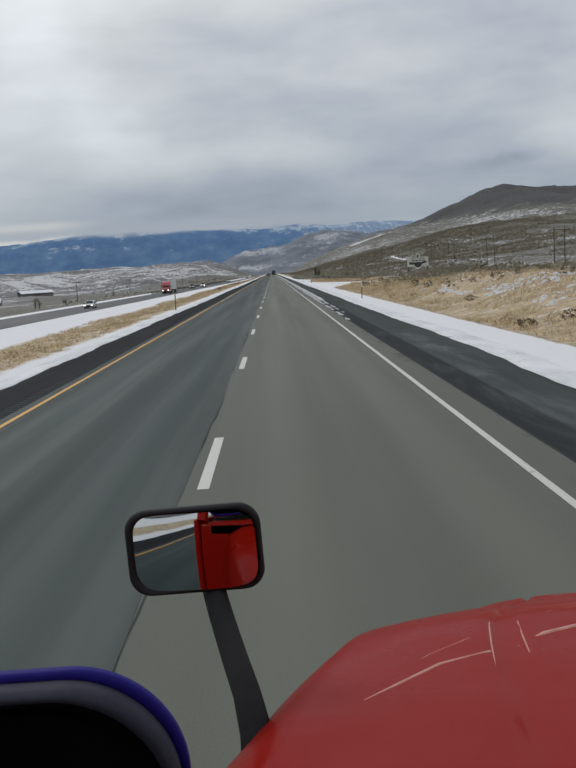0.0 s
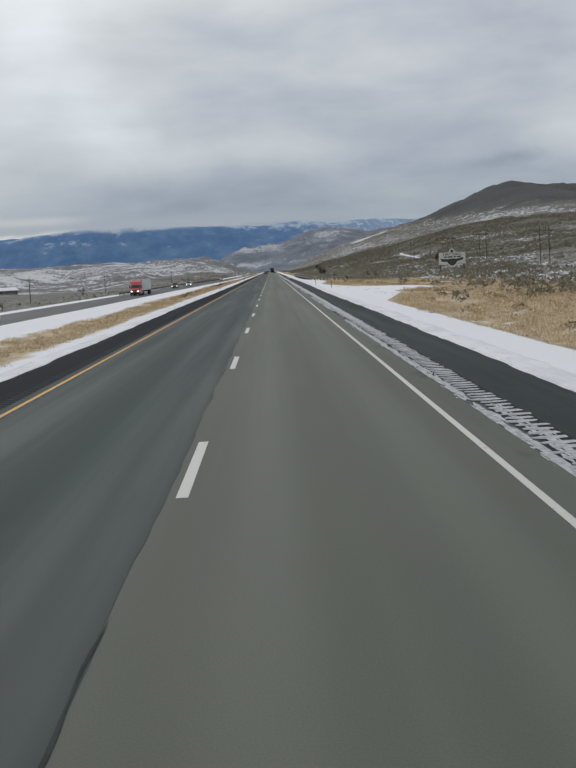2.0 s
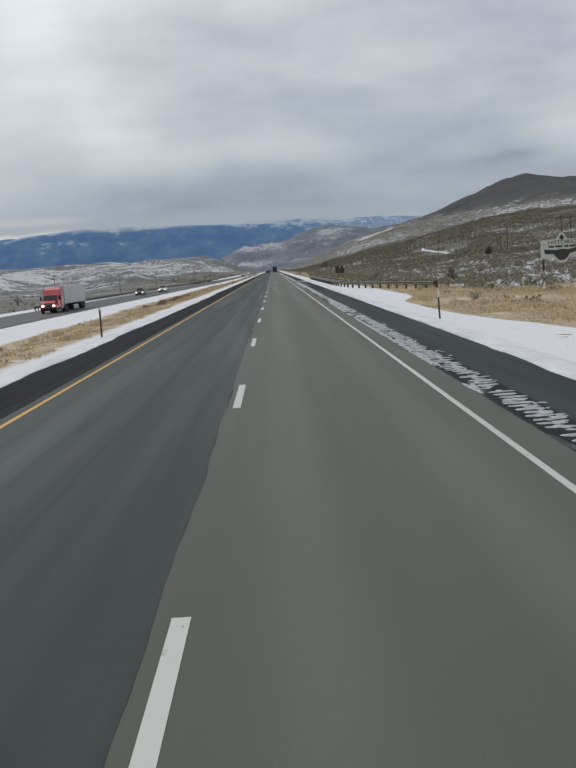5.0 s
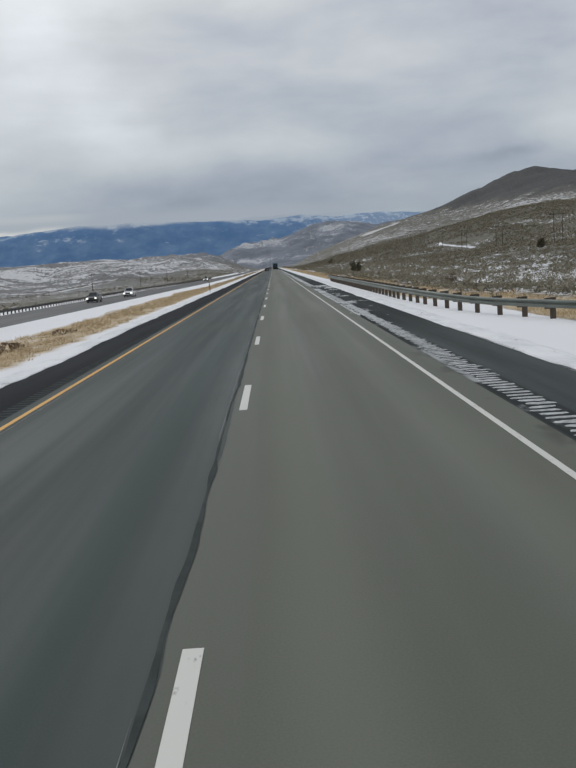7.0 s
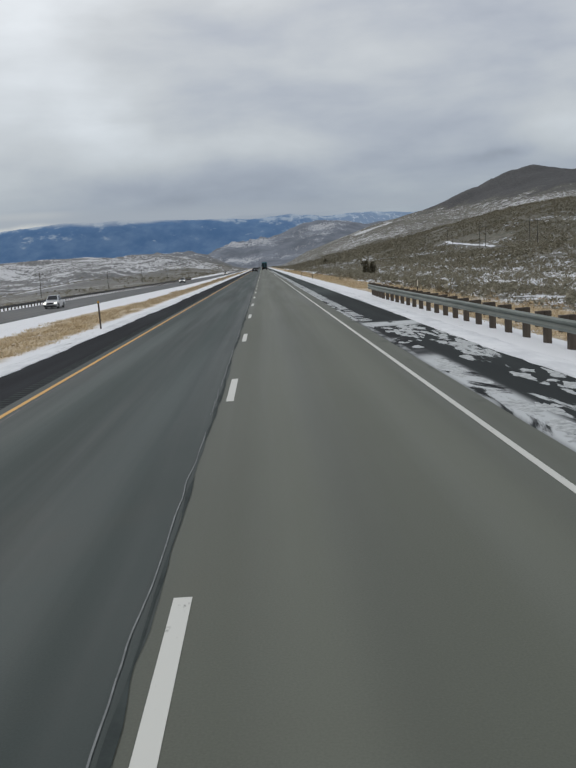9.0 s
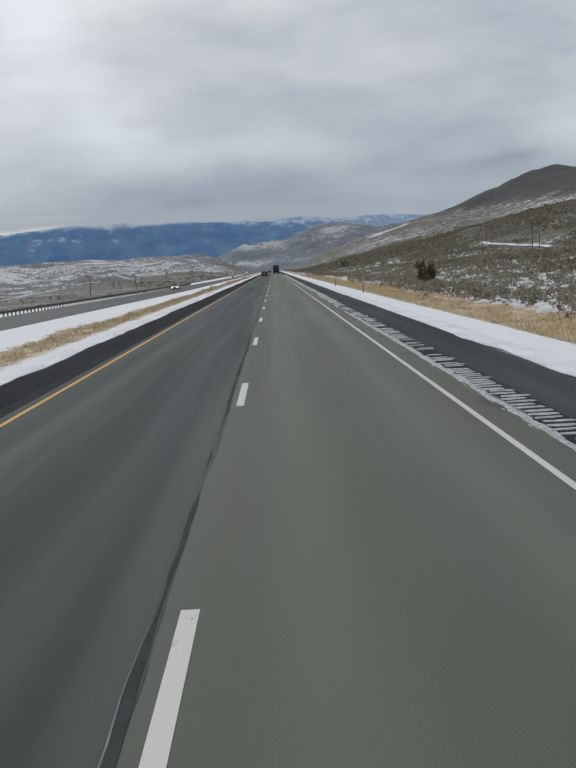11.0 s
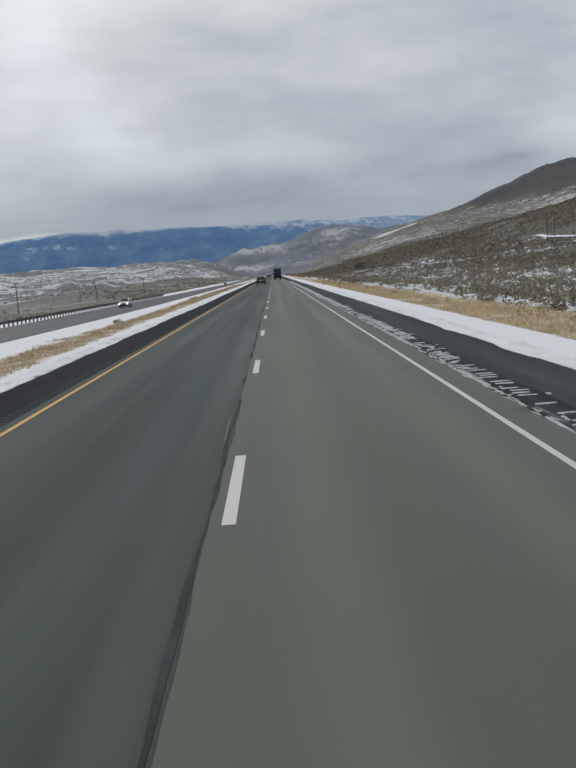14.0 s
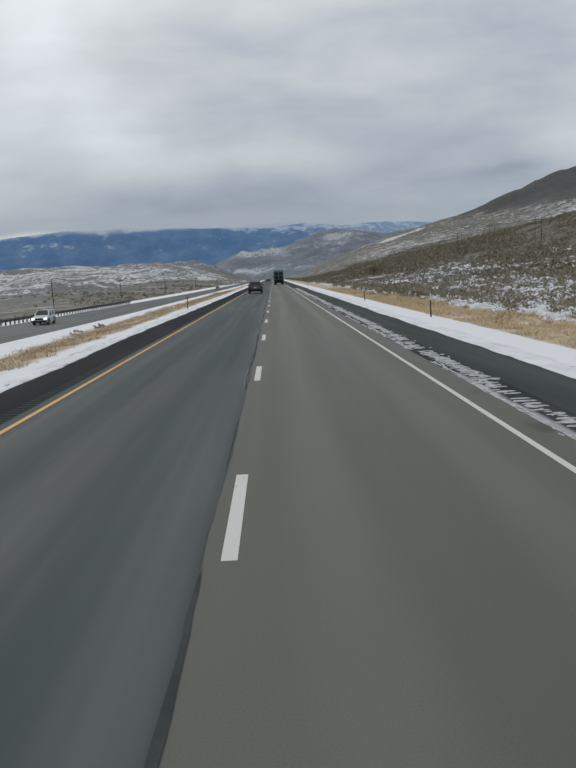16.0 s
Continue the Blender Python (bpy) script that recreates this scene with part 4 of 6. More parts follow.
keep = (value_noise(sx / 6, sy / 9, 43) > -0.3) & (sx > in_bulge(sx, sy) + 1.0) & ((sx > straw_reach(sy) - 0.6) | (rng.uniform(0, 1, n) < 0.05))
sx, sy = sx[keep], sy[keep]
rad = rng.uniform(0.14, 0.38, len(sx))
stuff("low_sagebrush", clumps(sx, sy, rad, rad * rng.uniform(0.8, 1.3, len(sx)), 18), M_sage, "low grey sagebrush between patches of snow", "shrubs")
n = 700
sx, sy = rng.uniform(17, 46, n), rng.uniform(60, 250, n)
keep = (value_noise(sx / 8, sy / 16, 47) > -0.1) & (sx > in_bulge(sx, sy) + 3.0) & (sx > straw_reach(sy) - 12)
sx, sy = sx[keep], sy[keep]
m = 3300
mx_, my_ = 15 + 55 * rng.uniform(0, 1, m) ** 1.1, rng.uniform(255, 660, m)
keep = (value_noise(mx_ / 6, my_ / 12, 48) > -0.4) & (mx_ > straw_reach(my_) + 0.3)
sx, sy = np.append(sx, mx_[keep]), np.append(sy, my_[keep])
rad = np.where(sy < 250, rng.uniform(0.5, 1.1, len(sx)), rng.uniform(0.35, 0.8, len(sx)))
stuff("tall_sagebrush", clumps(sx, sy, rad, rad * rng.uniform(0.9, 1.3, len(sx)), 80, 0.55), M_sage, "rounded grey-green sagebrush behind the straw bank", "shrubs")
# dead brush in the verges
n = 420
sx = np.where(rng.uniform(0, 1, n) < 0.5, rng.uniform(9.6, 24, n), rng.uniform(-10.4, -7.6, n))
sy = rng.uniform(0, 640, n)
keep = ((sx < 0) & (value_noise(sx / 3, sy / 25, 35) > 0.55)) | ((sx > in_bulge(sx, sy) + 0.5) & ((sy < 120) | (rng.uniform(0, 1, n) < 0.35)))
sx, sy = np.append(sx[keep], 15.9 + rng.normal(0, 0.5, 14)), np.append(sy[keep], 684 + rng.normal(0, 1.2, 14))
rad = rng.uniform(0.22, 0.5, len(sx))
stuff("dead_brush", clumps(sx, sy, rad, rad * 0.8, 110, 0.5), M_brown, "low brown dead brush among the dry grass", "shrubs")

# tan brush and leftover snow on the near bank
n = 6800
sx = 9.6 + rng.uniform(0, 1, n) * 25
sy = -4 + rng.uniform(0, 1, n) * 644
keep = (value_noise(sx / 4, sy / 9, 45) > -0.1) & (sx > in_bulge(sx, sy) + 0.6) & (sx < straw_reach(sy) + 1.5)
sx, sy = sx[keep], sy[keep]
m = 1500
my_ = rng.uniform(-4, 650, m)
sx, sy = np.append(sx, -7.3 - rng.uniform(0, 1, m) * np.interp(my_, (310, 380), (2.9, 1.2))), np.append(sy, my_)
rad = rng.uniform(0.16, 0.42, len(sx)) * np.where(sx < 0, 0.62, 1.0)
M_tan = leaf_mat("tan_dry_brush", (0.24, 0.18, 0.105), (0.56, 0.44, 0.28))
stuff("tan_brush", clumps(sx, sy, rad, rad * 1.0, 44, 0.5), M_tan, "tan dry brush among the straw of the verges", "shrubs")


def juniper(tall, wide, seed, bare=False):
    """A tapered, forked trunk, limbs, and a ragged crown of small sprays."""
    r = np.random.RandomState(seed)
    base = new("bare_shrub" if bare else "juniper_tree", None)
    bm = bmesh.new()
    tips = []
    for s in range(3):
        lean = Vector((r.normal(0, 0.16), r.normal(0, 0.16), 1)).normalized()
        top = lean * tall * r.uniform(0.7, 0.95)
        mid = top * 0.5 + Vector((r.normal(0, 0.08), r.normal(0, 0.08), 0))
        rod(bm, (0, 0, -0.2), mid, 0.10 * tall / 3.5, 0.06 * tall / 3.5, 7)
        rod(bm, mid, top, 0.06 * tall / 3.5, 0.02, 6)
        tips += [top, mid]
        for k in range(6):
            f = r.uniform(0.08 if not bare else 0.2, 0.95)
            a = r.uniform(0, 6.28)
            start = top * f
            end = start + Vector((math.cos(a), math.sin(a), r.uniform(0.1, 0.7))) * wide * 0.5 * r.uniform(0.5, 1.0) * (1.15 - 0.6 * f)
            rod(bm, start, end, 0.03, 0.008, 5)
            tips.append(end)
            if bare:
                for q in range(3):
                    rod(bm, start.lerp(end, r.uniform(0.3, 0.9)), end + Vector(r.normal(0, 0.28, 3)), 0.014, 0.004, 4)
    part("trunk", bm, M_bark, base)
    t = np.array([tuple(p) for p in tips])
    k = 1000 if not bare else 140
    pick = t[r.randint(0, len(t), k)] + r.normal(0, 1, (k, 3)) * (wide * 0.115, wide * 0.115, tall * 0.075)
    if not bare:
        # skirt of foliage down to the ground, on two uneven lobes
        h = k // 2
        u, a = r.uniform(0, 1, h) ** 0.8, r.uniform(0, 6.283, h)
        rad = wide * 0.5 * np.sin(np.pi * (0.2 + 0.74 * u)) * r.uniform(0.25, 1.0, h) ** 0.5 * (1 + 0.25 * np.sin(3 * a + seed))
        pick[:h] = np.stack([rad * np.cos(a), rad * np.sin(a), tall * u * (0.88 + 0.1 * np.sin(2 * a + seed))], -1) + r.normal(0, 0.05, (h, 3))
    pick[:, 2] = np.clip(pick[:, 2], 0.1, tall)
    c = np.repeat(pick, 3, 0) + r.normal(0, 0.06, (k * 3, 3))
    a, b = r.normal(0, 0.055 if not bare else 0.035, (k * 3, 3)), r.normal(0, 0.055 if not bare else 0.035, (k * 3, 3))
    v = np.stack([c + a, c + b, c - a - b], 1).reshape(-1, 3)
    crown = new("crown", raw("crown", v, np.arange(len(v)).reshape(-1, 3), M_brown if bare else M_juniper))
    crown.parent = base
    tagged(crown, "thin brown twigs" if bare else "dark ragged foliage")
    return base


for k, (x, y, tall, wide) in enumerate(((23.8, 467.0, 3.7, 1.25), (25.1, 468.4, 3.1, 1.15), (75.9, 460.4, 2.8, 2.2), (42.4, 858.0, 4.2, 5.0))):
    t_ = juniper(tall, wide, 100 + k)
    t_.location = (x, y, h_at(x, y))
    tagged(t_, "dark ragged juniper standing among sagebrush and snow", "tree", "junipers on the slope")
for k, (x, y, tall, wide) in enumerate(((27.0, 276.0, 1.9, 2.3), (17.5, 292.0, 1.5, 1.9), (22.6, 254.0, 2.1, 2.2), (31.0, 118.0, 1.6, 2.2), (-62.0, 235.0, 3.2, 3.0), (-66.0, 246.0, 3.6, 3.2), (-60.0, 258.0, 2.8, 2.8), (-70.0, 395.0, 3.4, 3.2))):
    t_ = juniper(tall, wide, 200 + k, True)
    t_.location = (x, y, h_at(x, y))
    tagged(t_, "bare brown shrub with thin tangled twigs", "shrub", "bare shrubs")


# low farm sheds with snow on their roofs
def shed(wide, deep, tall):
    base = new("farm_shed", None)
    wall = rough_stuff("weathered_grey_siding", (0.10, 0.10, 0.10), (0.22, 0.215, 0.205), 1.0, 0.9, 0.3, 0.02)
    part("wall", block(bmesh.new(), (-wide / 2, -deep / 2, -0.5), (wide / 2, deep / 2, tall), 0.02), wall, base)
    bm = bmesh.new()
    w, d = wide / 2 + 0.4, deep / 2 + 0.4
    vs = [bm.verts.new(p) for p in ((-w, -d, tall), (w, -d, tall), (w, 0, tall + deep * 0.16), (-w, 0, tall + deep * 0.16), (w, d, tall), (-w, d, tall),
                                    (-w, -d, tall + 0.18), (w, -d, tall + 0.18), (w, 0, tall + deep * 0.16 + 0.18), (-w, 0, tall + deep * 0.16 + 0.18), (w, d, tall + 0.18), (-w, d, tall + 0.18))]
    for q in ((0, 1, 2, 3), (3, 2, 4, 5), (6, 9, 8, 7), (9, 11, 10, 8), (0, 6, 7, 1), (4, 10, 11, 5), (1, 7, 8, 2), (2, 8, 10, 4), (0, 3, 9, 6), (3, 5, 11, 9), (0, 5, 4, 1)):
        try:
            bm.faces.new([vs[i] for i in q])
        except ValueError:
            pass
    bmesh.ops.recalc_face_normals(bm, faces=bm.faces)
    part("roof", bm, M_snow, base, "snow-covered pitched roof")
    part("door", block(bmesh.new(), (-1.2, -deep / 2 - 0.06, 0.0), (1.2, -deep / 2 - 0.01, tall * 0.8), 0.01), M_wood, base)
    return base


for k, (x, y, w, d, tall) in enumerate(((-112, 330, 22, 9, 1.3), (-138, 372, 14, 8, 1.2), (-120, 455, 16, 8, 1.4))):
    s_ = shed(w, d, tall)
    s_.matrix_basis = pose(x, y, h_at(x, y), 0, 0, 12 + 9 * k)
    tagged(s_, "low grey farm shed with a snow-covered roof in the valley", "shed", "farm sheds")

# ---- rumble strips ----
kinds = []
for k in range(6):
    bm = bmesh.new()
    r = np.random.RandomState(40 + k)
    ring = []
    for x, y in ((-0.19, -0.04), (-0.1, -0.065), (0.05, -0.06), (0.19, -0.035), (0.195, 0.045), (0.07, 0.07), (-0.08, 0.062), (-0.185, 0.05)):
        ring.append((x + r.normal(0, 0.024), y + r.normal(0, 0.014)))
    lo = [bm.verts.new((x * 1.04, y * 1.1, 0.0)) for x, y in ring]
    hi = [bm.verts.new((x * 0.9, y * 0.8, 0.012)) for x, y in ring]
    bm.faces.new(hi)
    for i in range(8):
        bm.faces.new((lo[i], lo[(i + 1) % 8], hi[(i + 1) % 8], hi[i]))
    kinds.append(mesh_from("snow_filled_groove", bm, M_grit, True))
spot = lambda y: (4.40 + 0.02 * math.sin(y / 9), y, -0.003)
count = 0
rest_v, rest_f = [], []
for i in range(int((640 - 34) / 0.305)):
    y = 34 + 0.305 * i
    q = 0.5 + 0.5 * float(value_noise(np.array([y / 11.0]), np.array([1.5]), 51)[0])
    near = 58 < y < 150
    if y < 57 or 276 < y < 297 or random.random() > (0.6 + 0.9 * q if y < 128 or 195 < y < 250 else 0.4 + 0.8 * q if y < 385 else 0.35 + 0.6 * q):
        continue
    x_, y_, z_ = spot(y)
    x_ += random.gauss(0, 0.03)
    long_, wide_ = random.uniform(0.88, 1.08) * (1 if y < 385 else 0.78), random.uniform(0.6, 1.0) * (0.8 + 0.4 * q) * (1 if y < 385 else 0.8)
    m = pose(x_, y_ + random.gauss(0, 0.015), z_, 0, 0, random.uniform(-4, 4)) @ Matrix.Diagonal((long_, wide_, 1, 1))
    if near and count < 290:
        ob = new("snow_filled_groove", kinds[i % 6])
        ob.matrix_basis = m
        ob.parent = shoulder_r
        count += 1
    else:
        me = kinds[i % 6]
        k0 = len(rest_v)
        rest_v += [tuple(m @ v.co) for v in me.vertices]
        rest_f += [tuple(k0 + a for a in p.vertices) for p in me.polygons]
ob = new("snow_filled_grooves", raw("snow_filled_grooves", rest_v, rest_f, M_grit, True))
ob.parent = shoulder_r
tagged(ob, "gritty snow in the milled rumble grooves", kind="stuff")


def lumps_of(px, py, pz, rx, ry, tall, sides=7):
    """Low irregular mounds: a ragged rim, a shrunken shoulder ring and a top."""
    n = len(px)
    a = np.linspace(0, 2 * np.pi, sides + 1)[:-1][None] + rng.uniform(0, 6.28, (n, 1))
    wob = rng.uniform(0.55, 1.3, (n, sides))
    def ring(f, h):
        return np.stack([px[:, None] + np.cos(a) * wob * rx[:, None] * f, py[:, None] + np.sin(a) * wob * ry[:, None] * f, pz[:, None] + h * tall[:, None] + 0 * a], -1)
    top = np.stack([px, py, pz + tall], -1)[:, None]
    v = np.concatenate([ring(1.0, -0.3), ring(0.72, 0.75), top], 1)
    k = np.arange(sides)
    k2 = (k + 1) % sides
    one = np.concatenate([np.stack([k, k2, sides + k2], -1), np.stack([k, sides + k2, sides + k], -1), np.stack([sides + k, sides + k2, 0 * k + 2 * sides], -1)])
    f = (one[None] + (np.arange(n) * (2 * sides + 1))[:, None, None]).reshape(-1, 3)
    return v.reshape(-1, 3), f


# torn crust of gritty snow along the joint
n = 15000
cy = 30 + rng.uniform(0, 1, n) * 610
cx = 4.10 + rng.normal(0, 0.045, n) + 0.03 * np.sin(cy / 5.0)
cy[:500] = rng.uniform(37, 66, 500)
cx[:500] = 4.40 + rng.normal(0, 0.05, 500)
keep = (fbm(cy / 3.3, cy * 0 + 2.5, 3, 91) + 0.8 * fbm(cy / 23.0, cy * 0 + 5.5, 2, 92) > -0.25) & ((cy < 272) | (cy > 299))
cx, cy = cx[keep], cy[keep]
bare = ((cy > 204) & (cy < 243)) | ((cy > 385) & (rng.uniform(0, 1, len(cy)) < 0.7))
cx, cy = cx[~bare], cy[~bare]
m = 7000
py_ = np.append(rng.uniform(130, 196, 1400), rng.uniform(385, 640, m - 1400))
px_ = 4.42 + rng.normal(0, 0.12, m)
keep = fbm(py_ / 2.2, px_ / 0.3, 3, 191) > 0.0
chunk_x, chunk_y = px_[keep], py_[keep]
k_ = len(chunk_x)
chunks = new("snow_chunks", raw("snow_chunks", *lumps_of(chunk_x, chunk_y, chunk_x * 0 - 0.004, rng.uniform(0.03, 0.12, k_), rng.uniform(0.03, 0.11, k_), rng.uniform(0.004, 0.014, k_)), M_grit, False))
chunks.parent = shoulder_r
tagged(chunks, "broken chunks of gritty snow over the rumble strip", kind="stuff")
ob = new("snow_crust", raw("snow_crust", *lumps_of(cx, cy, cx * 0 - 0.004, rng.uniform(0.008, 0.042, len(cx)), rng.uniform(0.08, 0.55, len(cx)), rng.uniform(0.002, 0.007, len(cx))), M_grit, True))
ob.parent = shoulder_r
tagged(ob, "torn crust of gritty snow along the joint", kind="stuff")
# torn ice sheets on the shoulder beside the guardrail
n = 300
cy = rng.uniform(276, 297, n)
cx = 4.2 + rng.uniform(0, 1, n) * 1.75
keep = fbm(cx / 0.7, cy / 2.6, 3, 93) > 0.12
cx, cy = cx[keep], cy[keep]
ob = new("ice_sheets", raw("ice_sheets", *lumps_of(cx, cy, cx * 0 - 0.004, rng.uniform(0.03, 0.16, len(cx)), rng.uniform(0.10, 0.7, len(cx)), rng.uniform(0.004, 0.009, len(cx)), 13), M_grit, True))
ob.parent = shoulder_r
tagged(ob, "torn sheets of refrozen snow", kind="stuff")


def bank(name, inner, outer, sign, seed, label):
    """Ploughed snow lapping over the edge of the shoulder, with a ragged, thick edge."""
    ys = np.arange(-12, 660, 0.35)
    e = inner + 0.075 * fbm(ys / 4.0, ys * 0 + seed, 3, seed) + 0.03 * fbm(ys / 0.8, ys * 0 + seed, 2, seed + 4) + 0.10 * fbm(ys / 31.0, ys * 0 + 7, 2, seed + 8)
    cols = []
    for off, z in ((0.0, -0.02), (0.015, 0.008), (0.07, 0.018), (0.25, 0.022), (0.6, 0.014), (outer, -0.2)):
        x = e + sign * off
        zz = z + (0.006 * fbm(x / 0.3, ys / 0.4, 2, seed + 12) if 0.05 < off < 1 else 0)
        cols.append(np.stack([x, ys, zz + 0 * ys], -1))
    v = np.stack(cols, 1).reshape(-1, 3)
    n, m = len(ys), len(cols)
    q = (np.arange(n - 1)[:, None] * m + np.arange(m - 1)[None]).ravel()
    f = np.stack([q, q + 1, q + m + 1, q + m], -1)
    return tagged(new(name, raw(name, v, f if sign > 0 else f[:, ::-1], M_bank, True)), label, "snow bank", kind="structure")


M_bank, t_, p_, co_ = shader("ploughed_snow")
stain = fuzz(t_, co_, 1.1, 6, 0.7, (1.0, 0.35, 1.0))
crack = fuzz(t_, co_, 2.4, 6, 0.78, (1.0, 0.4, 1.0), distort=0.8)
c_ = blend(t_, step(t_, stain, 0.35, 0.7), (0.74, 0.75, 0.76), (0.58, 0.595, 0.61))
x_, y_, z_ = xyz(t_, co_)
worn_ = maths(t_, "MULTIPLY", step(t_, y_, 335.0, 385.0, 0.0, 0.05), step(t_, x_, -2.0, 2.0, 1.0, 0.0))
c_ = blend(t_, step(t_, maths(t_, "ADD", crack, worn_), 0.61, 0.66, 0.0, 0.75), c_, (0.17, 0.16, 0.145))
link(t_, c_, p_.inputs["Base Color"])
p_.inputs["Roughness"].default_value = 0.85
p_.inputs["Specular IOR Level"].default_value = 0.15
bumped(t_, p_, fuzz(t_, co_, 9.0, 4, 0.65), 0.6, 0.03)
bank("snow_bank_right", 6.0, 1.5, 1, 301, "ploughed white snow lapping over the shoulder edge")
bank("snow_bank_left", -5.52, 1.35, -1, 331, "greyish ploughed snow along the median edge")
# frayed dark cracks in the wide snow of the pull-out
n = 26
cx = np.concatenate([rng.normal(11.8, 0.6, 10), rng.normal(8.9, 0.3, 6), rng.normal(11.0, 1.0, 10)])
cy = np.concatenate([rng.normal(141, 6, 10), rng.normal(98, 2.5, 6), rng.normal(165, 4, 10)])
stuff("bare_cracks", lumps_of(cx, cy, height(cx, cy) + 0.0, rng.uniform(0.08, 0.34, n), rng.uniform(0.05, 0.12, n), rng.uniform(0.01, 0.03, n)), M_sage, "dark bare tufts breaking through the wide snow", "tufts")
# snow caught between the bushes, standing out against the slope
n = 30000
cx = 13 + rng.uniform(0, 1, n) ** 1.3 * 170
cy = 8 + rng.uniform(0, 1, n) ** 1.05 * 812
keep = (cx < 26 + cy * 0.36) & (cx > in_bulge(cx, cy) + 1.0) & (cx > straw_reach(cy) - np.where(cy < 60, 4.0, 0.5)) & (value_noise(cx / 11, cy / 26, 95) + 0.5 * value_noise(cx / 3.5, cy / 6, 96) > -0.16 + 0.73 * smooth(cx, 32, 115))
cx, cy = np.append(cx[keep], rng.uniform(12.3, 24, 3600)), np.append(cy[keep], 6 + 62 * rng.uniform(0, 1, 3600))
keep = (cy > 68.1) | (cx > 27) | (value_noise(cx / 2.2, cy / 5, 97) + 0.6 * value_noise(cx / 0.9, cy / 1.6, 98) > 0.2)
cx, cy = cx[keep], cy[keep]
grow = np.where(cy < 72, 0.42, 1 + 0.5 * smooth(cy, 250, 800))
stuff("snow_patches", lumps_of(cx, cy, height(cx, cy), rng.uniform(0.12, 0.52, len(cx)) * grow, rng.uniform(0.12, 0.44, len(cx)) * grow, rng.uniform(0.07, 0.28, len(cx)) * grow), M_snow, "small white patches of snow caught between the sagebrush", "snow patches")
# milled grooves in the inner shoulder, bare of snow
gv, gf = [], []
for i in range(int((640 - 0) / 0.305)):
    y = 0.305 * i
    k0 = len(gv)
    for a, b, c in ((-4.36, -0.06, 0.0), (-4.06, -0.06, 0.0), (-4.06, 0.06, 0.0), (-4.36, 0.06, 0.0), (-4.34, 0.0, -0.001), (-4.08, 0.0, -0.001)):
        gv.append((a, y + b, 0.0005 + c))
    gf += [(k0, k0 + 1, k0 + 5, k0 + 4), (k0 + 4, k0 + 5, k0 + 2, k0 + 3), (k0, k0 + 4, k0 + 3), (k0 + 1, k0 + 2, k0 + 5)]
ob = new("milled_grooves", raw("milled_grooves", gv, gf, M_sealer))
ob.parent = shoulder_l
tagged(ob, "dark milled rumble grooves", kind="stuff")


# ragged seam between the two lanes, with crack sealer and pale grit along it
def wavy_strip(name, x0, wide, y0, y1, amp, seed, material, parent, dy=0.25, z=0.004, wave=3.1, broken=None):
    ys = np.arange(y0, y1, dy)
    cx = x0 + amp * (0.6 * fbm(ys / wave, ys * 0 + seed, 3, seed) + 0.25 * fbm(ys / 0.6, ys * 0 + seed + 2, 2, seed + 9))
    w = np.clip(wide * (0.65 + 0.5 * fbm(ys / (0.55 * wave), ys * 0 + 3 + seed, 3, seed + 3)), 0.006, None)
    patchy = fbm(ys / 4.0, ys * 0 + 11, 3, seed + 21)
    if broken is not None:
        w = w * np.clip((patchy - broken) / 0.35, 0.02, 1.0)
    v = np.stack([np.stack([cx - w, ys, ys * 0 + z], -1), np.stack([cx + w, ys, ys * 0 + z], -1)], 1).reshape(-1, 3)
    k = np.arange(len(ys) - 1)
    if broken is not None:
        k = k[patchy[:-1] > broken]
    k = 2 * k
    ob = new(name, raw(name, v, np.stack([k, k + 1, k + 3, k + 2], -1), material))
    ob.parent = parent
    return ob


M_saltline = rough_stuff("pale_salt_line", (0.11, 0.12, 0.12), (0.24, 0.25, 0.25), 5.0, 0.85, 0.2)
tagged(wavy_strip("lane_overlap", SEAM, 0.05, -8, 640, 0.03, 67, M_lane_old, road_left), "ragged edge of the darker lane")
tagged(wavy_strip("sealed_seam", SEAM + 0.01, 0.035, 190, 640, 0.03, 61, M_sealer, road_left, z=0.008, broken=-0.6), "wavy black crack sealer")
tagged(wavy_strip("sealed_patch", SEAM + 0.04, 0.016, -8, 200, 0.04, 62, M_sealer, road_left, z=0.008, wave=1.3, broken=0.1), "broken black crack sealer")
tagged(wavy_strip("salt_line", SEAM - 0.045, 0.006, 200, 640, 0.035, 64, M_saltline, road_left, z=0.010, wave=2.0, broken=0.25), "thin pale salt line")
tagged(wavy_strip("salt_line", SEAM - 0.03, 0.008, 262, 330, 0.035, 65, M_saltline, road_left, z=0.010, wave=2.0, broken=-0.2), "thin pale salt line")


M_joint = rough_stuff("pale_gritty_joint", (0.10, 0.10, 0.095), (0.20, 0.195, 0.18), 3.0, 0.9, 0.2)
tagged(wavy_strip("shoulder_joint", -3.655, 0.010, -8, 640, 0.02, 71, M_joint, road_left), "pale gritty joint beside the yellow line")


